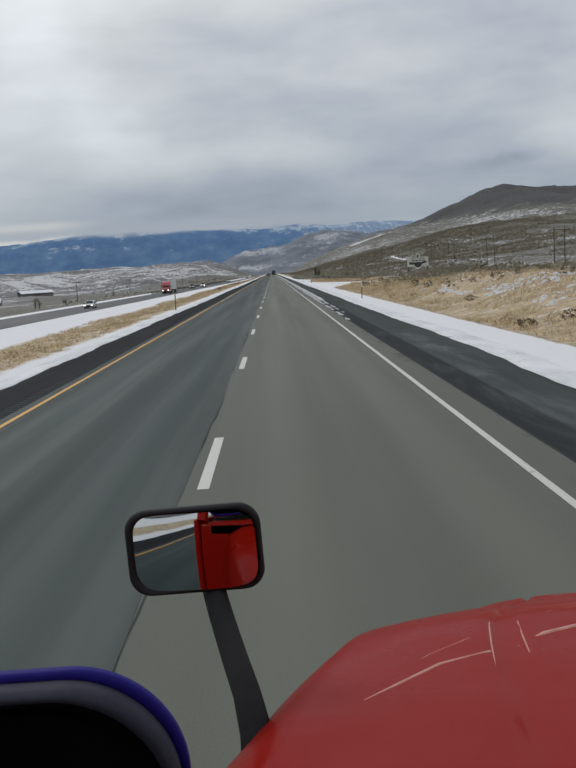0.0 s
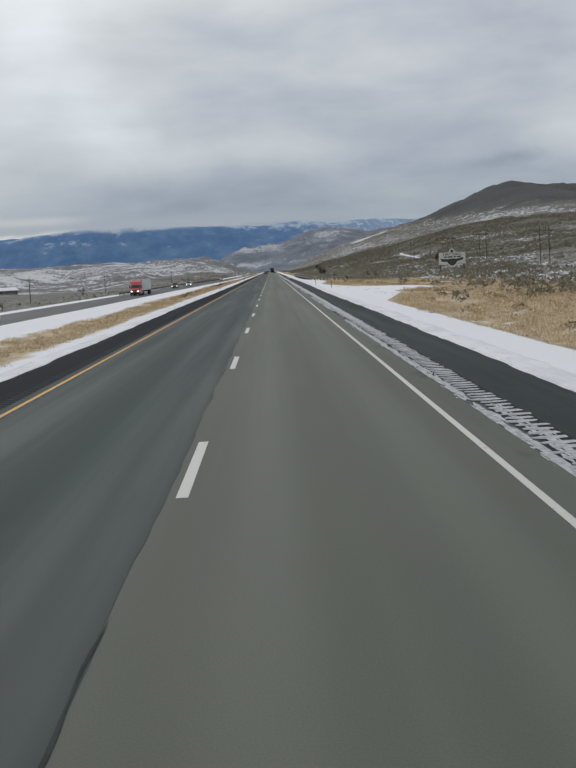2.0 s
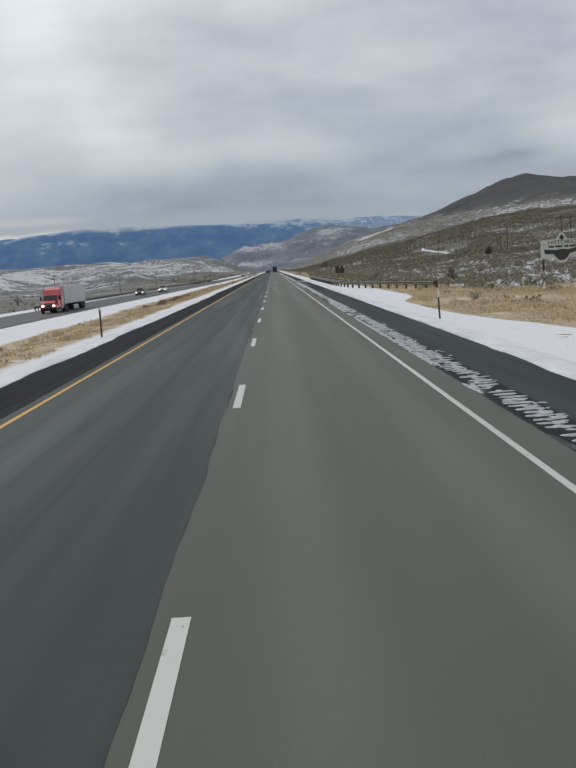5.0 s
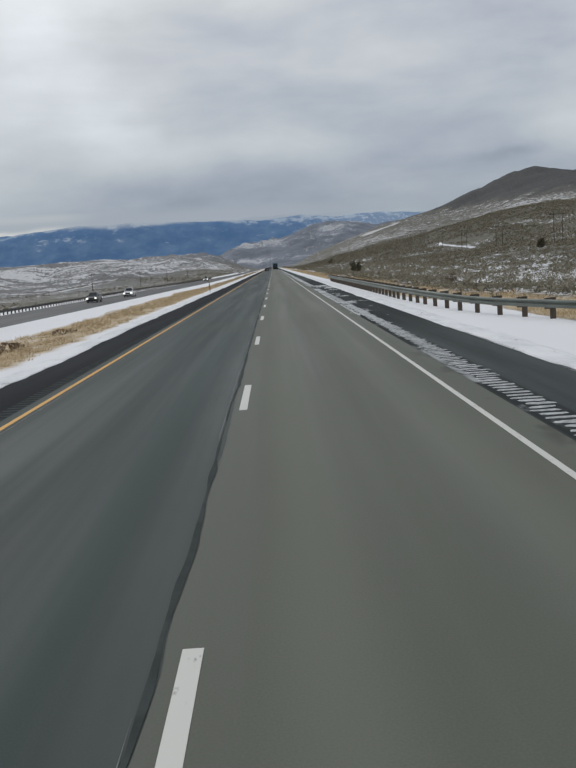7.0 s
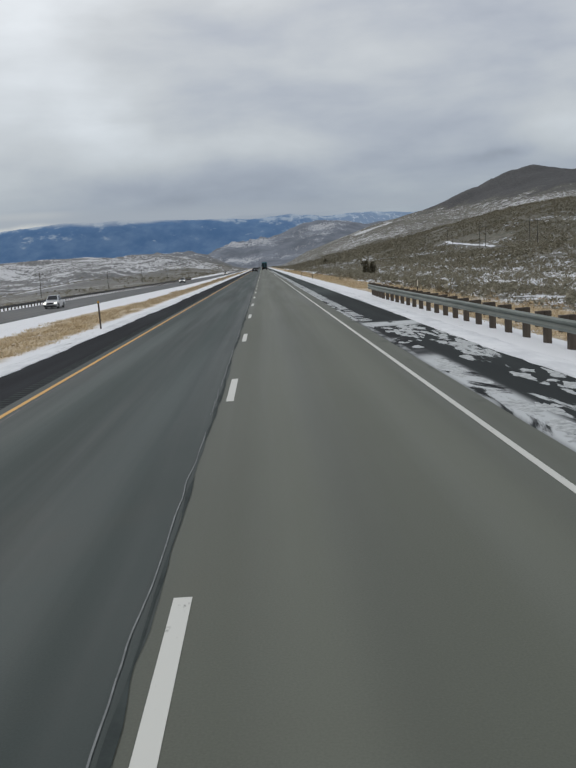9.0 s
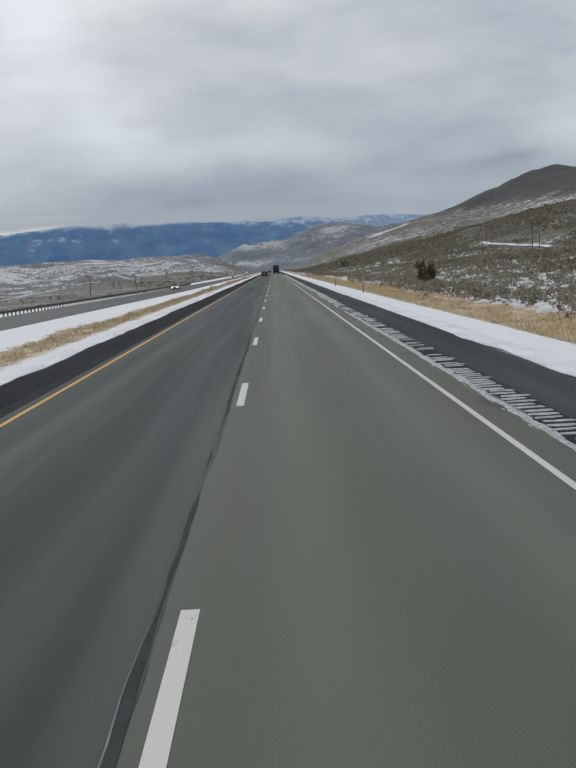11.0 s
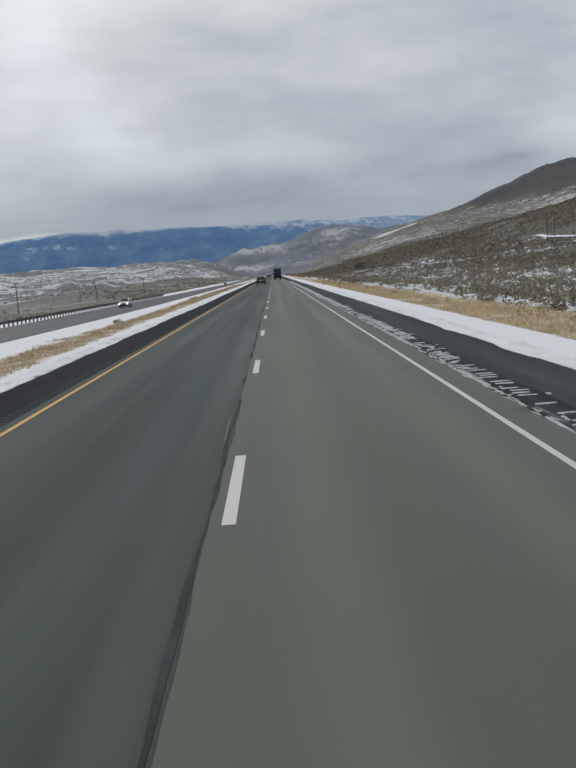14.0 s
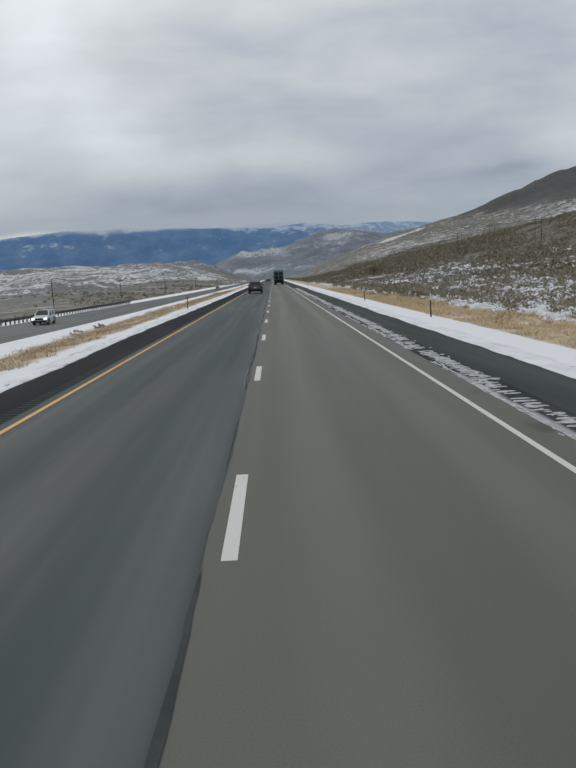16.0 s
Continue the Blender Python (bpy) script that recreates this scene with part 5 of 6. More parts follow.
# snowed-in track winding up the hillside
def hillside_track():
    line = [(97.0, 640), (99.0, 672), (100.5, 708), (103.0, 748), (106.5, 784)]
    ts = np.linspace(0, len(line) - 1, 90)
    lx, ly = np.interp(ts, range(len(line)), [p[0] for p in line]), np.interp(ts, range(len(line)), [p[1] for p in line])
    lx = lx + 0.8 * fbm(ts / 3, ts * 0, 2, 81)
    v = []
    for k, off in enumerate((-1.3, 0.0, 1.3)):
        px, py = lx + off, ly + off * 0.3
        v.append(np.stack([px, py, height(px, py) + 0.35 + (0.12 if k == 1 else 0.0)], -1))
    v = np.stack(v, 1).reshape(-1, 3)
    f = []
    for i in range(len(ts) - 1):
        for k in range(2):
            a = 3 * i + k
            f.append((a, a + 1, a + 4, a + 3))
    return tagged(new("snowy_track", raw("snowy_track", v, np.array(f), M_snow, True)), "snow-covered track crossing the sagebrush hillside", "track", kind="structure")


hillside_track()

# ---- vehicles ----
def paint(name, colour, coat=0.6):
    m, t, p, co = shader(name)
    dirt = fuzz(t, co, 1.5, 5, 0.6)
    x, y, z = xyz(t, co)
    low = step(t, z, 0.2, 1.2, 0.55, 0.1)
    link(t, blend(t, maths(t, "MULTIPLY", low, step(t, dirt, 0.35, 0.7)), colour, (0.16, 0.15, 0.135)), p.inputs["Base Color"])
    p.inputs["Roughness"].default_value, p.inputs["Coat Weight"].default_value, p.inputs["Coat Roughness"].default_value = 0.4, coat, 0.12
    return m


def glow_mat(name, colour, strength):
    m, t, p, co = shader(name)
    p.inputs["Base Color"].default_value = (*colour, 1)
    p.inputs["Emission Color"].default_value = (*colour, 1)
    p.inputs["Emission Strength"].default_value = strength
    return m


M_black_car = paint("black_car_paint", (0.012, 0.014, 0.016))
M_white_car = paint("white_car_paint", (0.55, 0.56, 0.57))
M_grey_car = paint("dark_grey_car_paint", (0.05, 0.055, 0.06))
M_red_cab = paint("red_cab_paint", (0.42, 0.02, 0.025))
M_trailer = rough_stuff("pale_trailer_panel", (0.36, 0.38, 0.38), (0.52, 0.54, 0.53), 0.4, 0.55, 0.05, 0.004, 0.1, (1.0, 0.2, 1.0))
M_glass = rough_stuff("dark_vehicle_glass", (0.008, 0.010, 0.012), (0.016, 0.019, 0.022), 1.0, 0.08, 0.0)
M_rubber = rough_stuff("tyre_rubber", (0.014, 0.014, 0.014), (0.035, 0.034, 0.033), 6.0, 0.9, 0.3, 0.01)
M_rim = rough_stuff("alloy_rim", (0.25, 0.25, 0.25), (0.42, 0.42, 0.42), 5.0, 0.4, 0.0, metal=0.7)
M_trim = rough_stuff("black_plastic_trim", (0.014, 0.014, 0.015), (0.03, 0.03, 0.032), 4.0, 0.65, 0.1, 0.003)
M_trim.node_tree.nodes["Principled BSDF"].inputs["Specular IOR Level"].default_value = 0.15
M_taillight = rough_stuff("red_tail_lens", (0.09, 0.006, 0.008), (0.15, 0.010, 0.012), 8.0, 0.25, 0.0)
M_headlight = glow_mat("lit_headlight", (1.0, 0.96, 0.86), 2.4)
M_lens = rough_stuff("clear_lamp_lens", (0.45, 0.45, 0.44), (0.6, 0.6, 0.59), 8.0, 0.15, 0.0)
M_teal = rough_stuff("teal_tarpaulin", (0.025, 0.105, 0.130), (0.06, 0.19, 0.225), 1.2, 0.7, 0.5, 0.03)


def prism(outline, half, bevel=0.03):
    """A side outline (y, z) drawn out across x; half gives the half width at a height."""
    bm = bmesh.new()
    a = [bm.verts.new((-half(z), y, z)) for y, z in outline]
    b = [bm.verts.new((half(z), y, z)) for y, z in outline]
    n = len(outline)
    bm.faces.new(a)
    bm.faces.new(b[::-1])
    for i in range(n):
        j = (i + 1) % n
        bm.faces.new((a[j], a[i], b[i], b[j]))
    bmesh.ops.recalc_face_normals(bm, faces=bm.faces)
    if bevel:
        bmesh.ops.bevel(bm, geom=list(bm.edges), offset=bevel, segments=2, affect="EDGES", profile=0.6)
    return bm


def wheel(parent, x, y, r, wide, side):
    bm = bmesh.new()
    prof = [(0.62 * r, 0.5), (0.9 * r, 0.5), (r, 0.36), (r, -0.36), (0.9 * r, -0.5), (0.62 * r, -0.5)]
    rings = []
    for k in range(24):
        c, s = math.cos(k * math.tau / 24), math.sin(k * math.tau / 24)
        rings.append([bm.verts.new((x + w * wide, y + q * c, r + q * s)) for q, w in prof])
    for k in range(24):
        a, b = rings[k], rings[(k + 1) % 24]
        for i in range(6):
            j = (i + 1) % 6
            bm.faces.new((a[i], a[j], b[j], b[i]))
    bmesh.ops.recalc_face_normals(bm, faces=bm.faces)
    w_ob = part("wheel", bm, M_rubber, parent, smooth=True)
    bm = rod(bmesh.new(), (x - wide * 0.35, y, r), (x + wide * 0.35, y, r), 0.64 * r, sides=20)
    for k in range(5):
        a = k * math.tau / 5
        rod(bm, (x + side * wide * 0.38, y, r), (x + side * wide * 0.38, y + 0.55 * r * math.cos(a), r + 0.55 * r * math.sin(a)), 0.06 * r, sides=6)
    part("rim", bm, M_rim, w_ob, "dirty metal rim")
    return w_ob


def quad_plate(parent, name, corners, material, thick, label=""):
    """A thin plate on four corners, with depth along its normal."""
    bm = bmesh.new()
    c = [Vector(p) for p in corners]
    n = (c[1] - c[0]).cross(c[3] - c[0]).normalized() * thick
    lo = [bm.verts.new(p) for p in c]
    hi = [bm.verts.new(p + n) for p in c]
    bm.faces.new(lo[::-1])
    bm.faces.new(hi)
    for i in range(4):
        j = (i + 1) % 4
        bm.faces.new((lo[i], lo[j], hi[j], hi[i]))
    return part(name, bm, material, parent, label)


def passenger_car(name, colour, length, wide, tall, style, lit):
    """A car that heads along +y: hull, cabin, glass, wheels, lamps, bumpers, plates."""
    base = new(name, None)
    L, w = length / 2, wide / 2
    belt = tall * 0.60
    hull = [(-L + 0.08, 0.30), (-L, 0.48), (-L, 0.72), (-L + 0.06, belt), (0.2 * L, belt + 0.02), (0.52 * L, belt - 0.02), (0.93 * L, belt * 0.82), (L, belt * 0.66), (L, 0.42), (L - 0.1, 0.26)]
    part("body", prism(hull, lambda z: w * (0.94 + 0.06 * min(1, max(0, (z - 0.2) / 0.4))) - (0.03 if z > belt - 0.1 else 0), 0.05), colour, base)
    if style == "pickup":
        cab = [(-0.22 * L, belt - 0.02), (-0.17 * L, tall - 0.08), (-0.10 * L, tall), (0.22 * L, tall - 0.02), (0.50 * L, belt - 0.02)]
    elif style == "hatch":
        cab = [(-L + 0.10, belt - 0.02), (-0.78 * L, tall - 0.10), (-0.60 * L, tall), (0.05 * L, tall - 0.01), (0.52 * L, belt - 0.02)]
    else:
        cab = [(-L + 0.08, belt - 0.02), (-0.88 * L, tall - 0.10), (-0.76 * L, tall - 0.01), (0.05 * L, tall), (0.48 * L, belt - 0.02)]
    half = lambda z: w * 0.95 - (z - belt + 0.02) * 0.32
    cabin = part("cabin", prism(cab, half, 0.04), colour, base)

    def lerp(p, q, f):
        return (p[0] + (q[0] - p[0]) * f, p[1] + (q[1] - p[1]) * f)

    def across(p, q, f0, f1, nm, sign):
        a, b = lerp(p, q, f0), lerp(p, q, f1)
        ha, hb = half(a[1]) * 0.88, half(b[1]) * 0.86
        cs = [(-ha, a[0], a[1]), (ha, a[0], a[1]), (hb, b[0], b[1]), (-hb, b[0], b[1])]
        if sign < 0:
            cs = [cs[1], cs[0], cs[3], cs[2]]
        quad_plate(cabin, nm, cs, M_glass, 0.012, "dark glass")

    across(cab[0], cab[1], 0.18, 0.92, "rear_window", 1)
    across(cab[-1], cab[-2], 0.14, 0.93, "windscreen", -1)
    y0, y1 = cab[0][0], cab[-1][0]
    t0, t1 = cab[1][0], cab[-2][0]
    for s in (-1, 1):
        for f0, f1 in ((0.10, 0.48), (0.53, 0.90)):
            zb, zt = belt + 0.06, tall - 0.12
            lo0, lo1 = y0 + (y1 - y0) * f0 + 0.05, y0 + (y1 - y0) * f1
            hi0, hi1 = t0 + (t1 - t0) * f0 + 0.06, t0 + (t1 - t0) * f1
            cs = [(s * half(zb), lo0, zb), (s * half(zb), lo1, zb), (s * half(zt), hi1, zt), (s * half(zt), hi0, zt)]
            quad_plate(cabin, "side_window", cs if s > 0 else cs[::-1], M_glass, 0.012, "dark glass")
        lamp = part("tail_lamp", block(bmesh.new(), (s * w * 0.68, -L - 0.015, belt * 0.70), (s * w * 0.95, -L + 0.06, belt * 0.96), 0.02), M_taillight, base, "red tail lamp")
        part("headlight", block(bmesh.new(), (s * w * 0.60, L - 0.16, belt * 0.60), (s * w * 0.94, L + 0.02, belt * 0.78), 0.03), M_headlight if lit else M_lens, base, "headlight")
        part("door_mirror", block(bmesh.new(), (s * w * 0.97, 0.36 * L, belt + 0.02), (s * (w + 0.17), 0.36 * L + 0.14, belt + 0.2), 0.03), M_trim, base)
        for y in (-0.60 * L, 0.60 * L):
            wheel(base, s * (w - 0.13), y, 0.34 if style == "hatch" else 0.39, 0.24, s)
            arch = [(y + 0.48 * math.cos(a), 0.36 + 0.48 * math.sin(a)) for a in np.linspace(0, math.pi, 9)]
            bm = bmesh.new()
            prev = None
            for yy, zz in arch:
                ring = [bm.verts.new((s * (w + 0.012), yy, zz)), bm.verts.new((s * (w - 0.12), yy, zz)), bm.verts.new((s * (w - 0.12), y + (yy - y) * 0.88, 0.36 + (zz - 0.36) * 0.88)), bm.verts.new((s * (w + 0.012), y + (yy - y) * 0.88, 0.36 + (zz - 0.36) * 0.88))]
                if prev:
                    for i in range(4):
                        j = (i + 1) % 4
                        bm.faces.new((prev[i], prev[j], ring[j], ring[i]))
                prev = ring
            bmesh.ops.recalc_face_normals(bm, faces=bm.faces)
            part("wheel_arch", bm, M_trim, base)
    part("rear_bumper", block(bmesh.new(), (-w * 0.93, -L - 0.06, 0.36), (w * 0.93, -L + 0.1, 0.62), 0.04), M_trim, base)
    part("front_bumper", block(bmesh.new(), (-w * 0.93, L - 0.1, 0.30), (w * 0.93, L + 0.05, 0.52), 0.04), M_trim, base)
    part("grille", block(bmesh.new(), (-w * 0.5, L - 0.08, belt * 0.56), (w * 0.5, L + 0.015, belt * 0.76), 0.02), M_trim, base)
    part("plate", block(bmesh.new(), (-0.16, -L - 0.02, belt * 0.72), (0.16, -L + 0.02, belt * 0.72 + 0.16), 0.005), M_lens, base, "pale blank plate")
    if style == "pickup":
        part("bed", block(bmesh.new(), (-w * 0.82, -L + 0.12, belt - 0.01), (w * 0.82, -0.25 * L, belt + 0.004), 0.0), M_trim, base, "dark bed liner")
    if style == "suv":
        for s in (-1, 1):
            part("roof_rail", rod(bmesh.new(), (s * w * 0.62, -0.7 * L, tall + 0.04), (s * w * 0.62, 0.0, tall + 0.045), 0.02, sides=6), M_trim, base)
    return base


def place(ob, x, y, turn, label, category, z=0.0, group=""):
    ob.matrix_basis = pose(x, y, z, 0, 0, turn)
    return tagged(ob, label, category, group)


def opp_x(y, f):
    return float(opposite_edge(y)) - OPP_W * f


place(passenger_car("suv", M_black_car, 4.75, 1.93, 1.72, "suv", False), -2.1, 608.0, 0, "black sport utility car in the passing lane", "car")
place(passenger_car("hatchback", M_white_car, 4.3, 1.78, 1.5, "hatch", True), opp_x(165, 0.35), 165.0, 180, "white hatchback with lit headlights on the opposite carriageway", "car", OPP_Z, "oncoming traffic")
place(passenger_car("pickup_truck", M_grey_car, 5.7, 2.0, 1.9, "pickup", True), opp_x(376, 0.55), 376.0, 180, "dark grey pickup truck on the opposite carriageway", "pickup", OPP_Z, "oncoming traffic")
place(passenger_car("pickup_truck", M_white_car, 5.8, 2.0, 1.95, "pickup", True), opp_x(402, 0.36), 402.0, 180, "white pickup truck on the opposite carriageway", "pickup", OPP_Z, "oncoming traffic")
place(passenger_car("suv", M_white_car, 4.8, 1.95, 1.78, "suv", True), opp_x(594, 0.55), 594.0, 180, "white sport utility car on the opposite carriageway", "car", OPP_Z, "oncoming traffic")
place(passenger_car("hatchback", M_grey_car, 4.4, 1.8, 1.5, "hatch", True), opp_x(880, 0.5), 880.0, 180, "grey car with lit headlights far down the opposite carriageway", "car", OPP_Z, "oncoming traffic")

place(passenger_car("hatchback", M_black_car, 4.4, 1.8, 1.5, "hatch", False), -2.0, 905.0, 0, "dark hatchback far ahead in the passing lane", "car")


def semi(name, cab_paint, box):
    """A conventional tractor heading along +y with its trailer behind."""
    base = new(name, None)
    w = 1.22
    hood = [(0.4, 0.75), (0.4, 1.95), (1.5, 1.80), (1.95, 1.55), (2.05, 1.1), (2.0, 0.75)]
    part("hood", prism(hood, lambda z: 0.98 - 0.12 * max(0, z - 1.1), 0.08), cab_paint, base)
    cab = [(-1.2, 0.8), (-1.2, 2.75), (-0.3, 2.85), (0.05, 2.75), (0.55, 1.95), (0.55, 0.8)]
    cabin = part("cab", prism(cab, lambda z: w - 0.05 * max(0, z - 1.6), 0.07), cab_paint, base)
    sleeper = [(-3.1, 0.9), (-3.1, 3.85), (-2.2, 3.95), (-0.9, 3.5), (-0.35, 2.86), (-1.2, 2.7), (-1.2, 0.9)]
    part("sleeper", prism(sleeper, lambda z: w + 0.03, 0.07), cab_paint, base)
    quad_plate(cabin, "windscreen", [(1.02, 0.56, 2.02), (-1.02, 0.56, 2.02), (-0.98, 0.12, 2.7), (0.98, 0.12, 2.7)], M_glass, 0.02, "dark glass")
    for s in (-1, 1):
        cs = [(s * w, -0.9, 1.95), (s * w, 0.1, 1.95), (s * (w - 0.04), -0.05, 2.55), (s * (w - 0.04), -0.9, 2.6)]
        quad_plate(cabin, "side_window", cs if s > 0 else cs[::-1], M_glass, 0.02, "dark glass")
        part("headlight", block(bmesh.new(), (s * 0.62, 1.88, 1.0), (s * 1.0, 2.06, 1.28), 0.04), M_headlight, base, "lit headlight")
        part("fender", prism([(0.75, 0.75), (0.85, 1.15), (1.15, 1.32), (1.6, 1.25), (1.98, 1.0), (1.98, 0.72)], lambda z: 0.16, 0.04), cab_paint, base).location = (s * 1.08, 0, 0)
        mirror = part("door_mirror", block(bmesh.new(), (s * (w + 0.12), 0.3, 1.95), (s * (w + 0.34), 0.42, 2.55), 0.03), M_trim, base)
        part("mirror_arm", rod(bmesh.new(), (s * (w - 0.02), 0.3, 2.3), (s * (w + 0.16), 0.36, 2.3), 0.02, sides=6), M_trim, mirror)
        part("exhaust", rod(bmesh.new(), (s * (w - 0.12), -1.3, 0.9), (s * (w - 0.12), -1.3, 4.0), 0.07, sides=10), M_rim, base).location = (s * 0.16, -0.02, 0)
        part("fuel_tank", rod(bmesh.new(), (s * 0.98, -2.7, 0.72), (s * 0.98, -0.9, 0.72), 0.3, sides=16), M_rim, base)
        wheel(base, s * 1.03, 1.35, 0.52, 0.30, s)
        for y in (-3.9, -5.2):
            wheel(base, s * 0.95, y, 0.52, 0.6, s)
        for y in (-16.6, -17.9):
            wheel(base, s * 0.98, y, 0.52, 0.6, s)
    grille = part("grille", block(bmesh.new(), (-0.5, 1.9, 0.85), (0.5, 2.07, 1.55), 0.05), M_trim, base)
    for k in range(6):
        part("grille_bar", block(bmesh.new(), (-0.46, 2.06, 0.92 + 0.1 * k), (0.46, 2.09, 0.95 + 0.1 * k), 0.006), M_rim, grille)
    part("bumper", block(bmesh.new(), (-1.18, 1.95, 0.42), (1.18, 2.2, 0.78), 0.06), M_trim, base)
    part("chassis", block(bmesh.new(), (-0.45, -6.2, 0.6), (0.45, 1.7, 0.9), 0.02), M_trim, base)
    if box:
        trailer = part("trailer_box", block(bmesh.new(), (-1.3, -19.2, 1.2), (1.3, -3.55, 4.05), 0.03), M_trailer, base, "pale panelled trailer box")
        for k in range(13):
            y = -18.6 + k * 1.22
            part("panel_rib", block(bmesh.new(), (1.295, y - 0.03, 1.3), (1.315, y + 0.03, 3.95), 0.004), M_trailer, trailer)
        part("side_skirt", block(bmesh.new(), (1.2, -15.6, 0.45), (1.25, -7.0, 1.2), 0.01), M_trailer, base)
        part("undercarriage", block(bmesh.new(), (-0.5, -18.6, 0.75), (0.5, -15.8, 1.2), 0.02), M_trim, base)
        for s in (-1, 1):
            part("tail_lamp", block(bmesh.new(), (s * 0.9, -19.24, 1.0), (s * 1.15, -19.18, 1.15), 0.01), M_taillight, base, "red tail lamp")
            part("landing_leg", block(bmesh.new(), (s * 0.8, -6.9, 0.35), (s * 0.92, -6.78, 1.2), 0.01), M_trim, base)
    else:
        part("deck", block(bmesh.new(), (-1.3, -19.2, 1.15), (1.3, -3.7, 1.4), 0.02), M_trim, base, "dark flat trailer deck")
        for k, (y0, y1, h) in enumerate(((-19.0, -14.6, 3.5), (-14.3, -9.4, 3.9), (-9.1, -4.2, 3.4))):
            load = part("tarped_load", block(bmesh.new(), (-1.26, y0, 1.4), (1.26, y1, h), 0.16), M_teal, base, "teal tarpaulin over a stacked load")
            for yy in (y0 + 0.9, (y0 + y1) / 2, y1 - 0.9):
                part("strap", block(bmesh.new(), (-1.275, yy - 0.05, 1.4), (1.275, yy + 0.05, h + 0.015), 0.01), M_trim, load)
            for s in (-1, 1):
                part("stake", block(bmesh.new(), (s * 1.27, y0 + 0.2, 1.2), (s * 1.33, y0 + 0.3, h - 0.3), 0.01), M_trim, load)
        for s in (-1, 1):
            for k in range(2):
                part("rear_panel", block(bmesh.new(), (s * 0.1, -19.06, 1.62 + 0.95 * k), (s * 1.1, -19.0, 2.4 + 0.95 * k), 0.03), M_trim, base)
            part("tail_lamp", block(bmesh.new(), (s * 0.8, -19.26, 1.16), (s * 1.2, -19.2, 1.34), 0.01), M_taillight, base, "red tail lamp")
            part("mud_flap", block(bmesh.new(), (s * 0.6, -18.7, 0.3), (s * 1.25, -18.66, 1.15), 0.006), M_rubber, base)
        part("rear_bar", block(bmesh.new(), (-1.2, -19.25, 0.5), (1.2, -19.15, 0.62), 0.01), M_trim, base)
        part("undercarriage", block(bmesh.new(), (-0.5, -18.6, 0.75), (0.5, -4.2, 1.15), 0.02), M_trim, base)
    return base


place(semi("semi_truck", M_red_cab, True), opp_x(284, 0.42), 283.0, 180, "red semi truck pulling a pale box trailer, headlights lit", "truck", OPP_Z, "oncoming traffic")
place(semi("flatbed_truck", M_grey_car, False), 1.9, 745.0, 0, "flatbed truck with a teal tarped load in the driving lane", "truck")

# ---- the truck that carries the camera, as it stands at the start of the drive ----
def sweep(points, radii, sides=12, flat=1.0):
    """A tube through the points."""
    bm = bmesh.new()
    pts = [Vector(p) for p in points]
    rings = []
    for i, p in enumerate(pts):
        d = (pts[min(i + 1, len(pts) - 1)] - pts[max(i - 1, 0)]).normalized()
        a = d.cross(Vector((0, 1, 0.2))).normalized()
        b = d.cross(a).normalized()
        rings.append([bm.verts.new(p + radii[i] * (a * math.cos(k * math.tau / sides) + b * flat * math.sin(k * math.tau / sides))) for k in range(sides)])
    for r0, r1 in zip(rings, rings[1:]):
        for k in range(sides):
            bm.faces.new((r0[k], r0[(k + 1) % sides], r1[(k + 1) % sides], r1[k]))
    bm.faces.new(rings[0][::-1])
    bm.faces.new(rings[-1])
    bmesh.ops.recalc_face_normals(bm, faces=bm.faces)
    return bm


def rounded_rect(w, h, r, n=6):
    out = []
    for cx, cy, a0 in ((w / 2 - r, h / 2 - r, 0), (-w / 2 + r, h / 2 - r, 90), (-w / 2 + r, -h / 2 + r, 180), (w / 2 - r, -h / 2 + r, 270)):
        for k in range(n + 1):
            a = radians(a0 + 90 * k / n)
            out.append((cx + r * math.cos(a), cy + r * math.sin(a)))
    return out


def shell(outline, depths, closed=True):
    """Rings of one outline, shrunk and set back as given (scale, depth), joined and capped at both ends."""
    bm = bmesh.new()
    rings = [[bm.verts.new((x - math.copysign(min(s, abs(x)), x), y - math.copysign(min(s, abs(y)), y), d)) for x, y in outline] for s, d in depths]
    n = len(outline)
    for a, b in zip(rings, rings[1:]):
        for k in range(n):
            bm.faces.new((a[k], a[(k + 1) % n], b[(k + 1) % n], b[k]))
    if closed:
        bm.faces.new(rings[0][::-1])
        bm.faces.new(rings[-1])
    else:
        for k in range(n):
            bm.faces.new((rings[-1][k], rings[-1][(k + 1) % n], rings[0][(k + 1) % n], rings[0][k]))
    bmesh.ops.recalc_face_normals(bm, faces=bm.faces)
    return bm


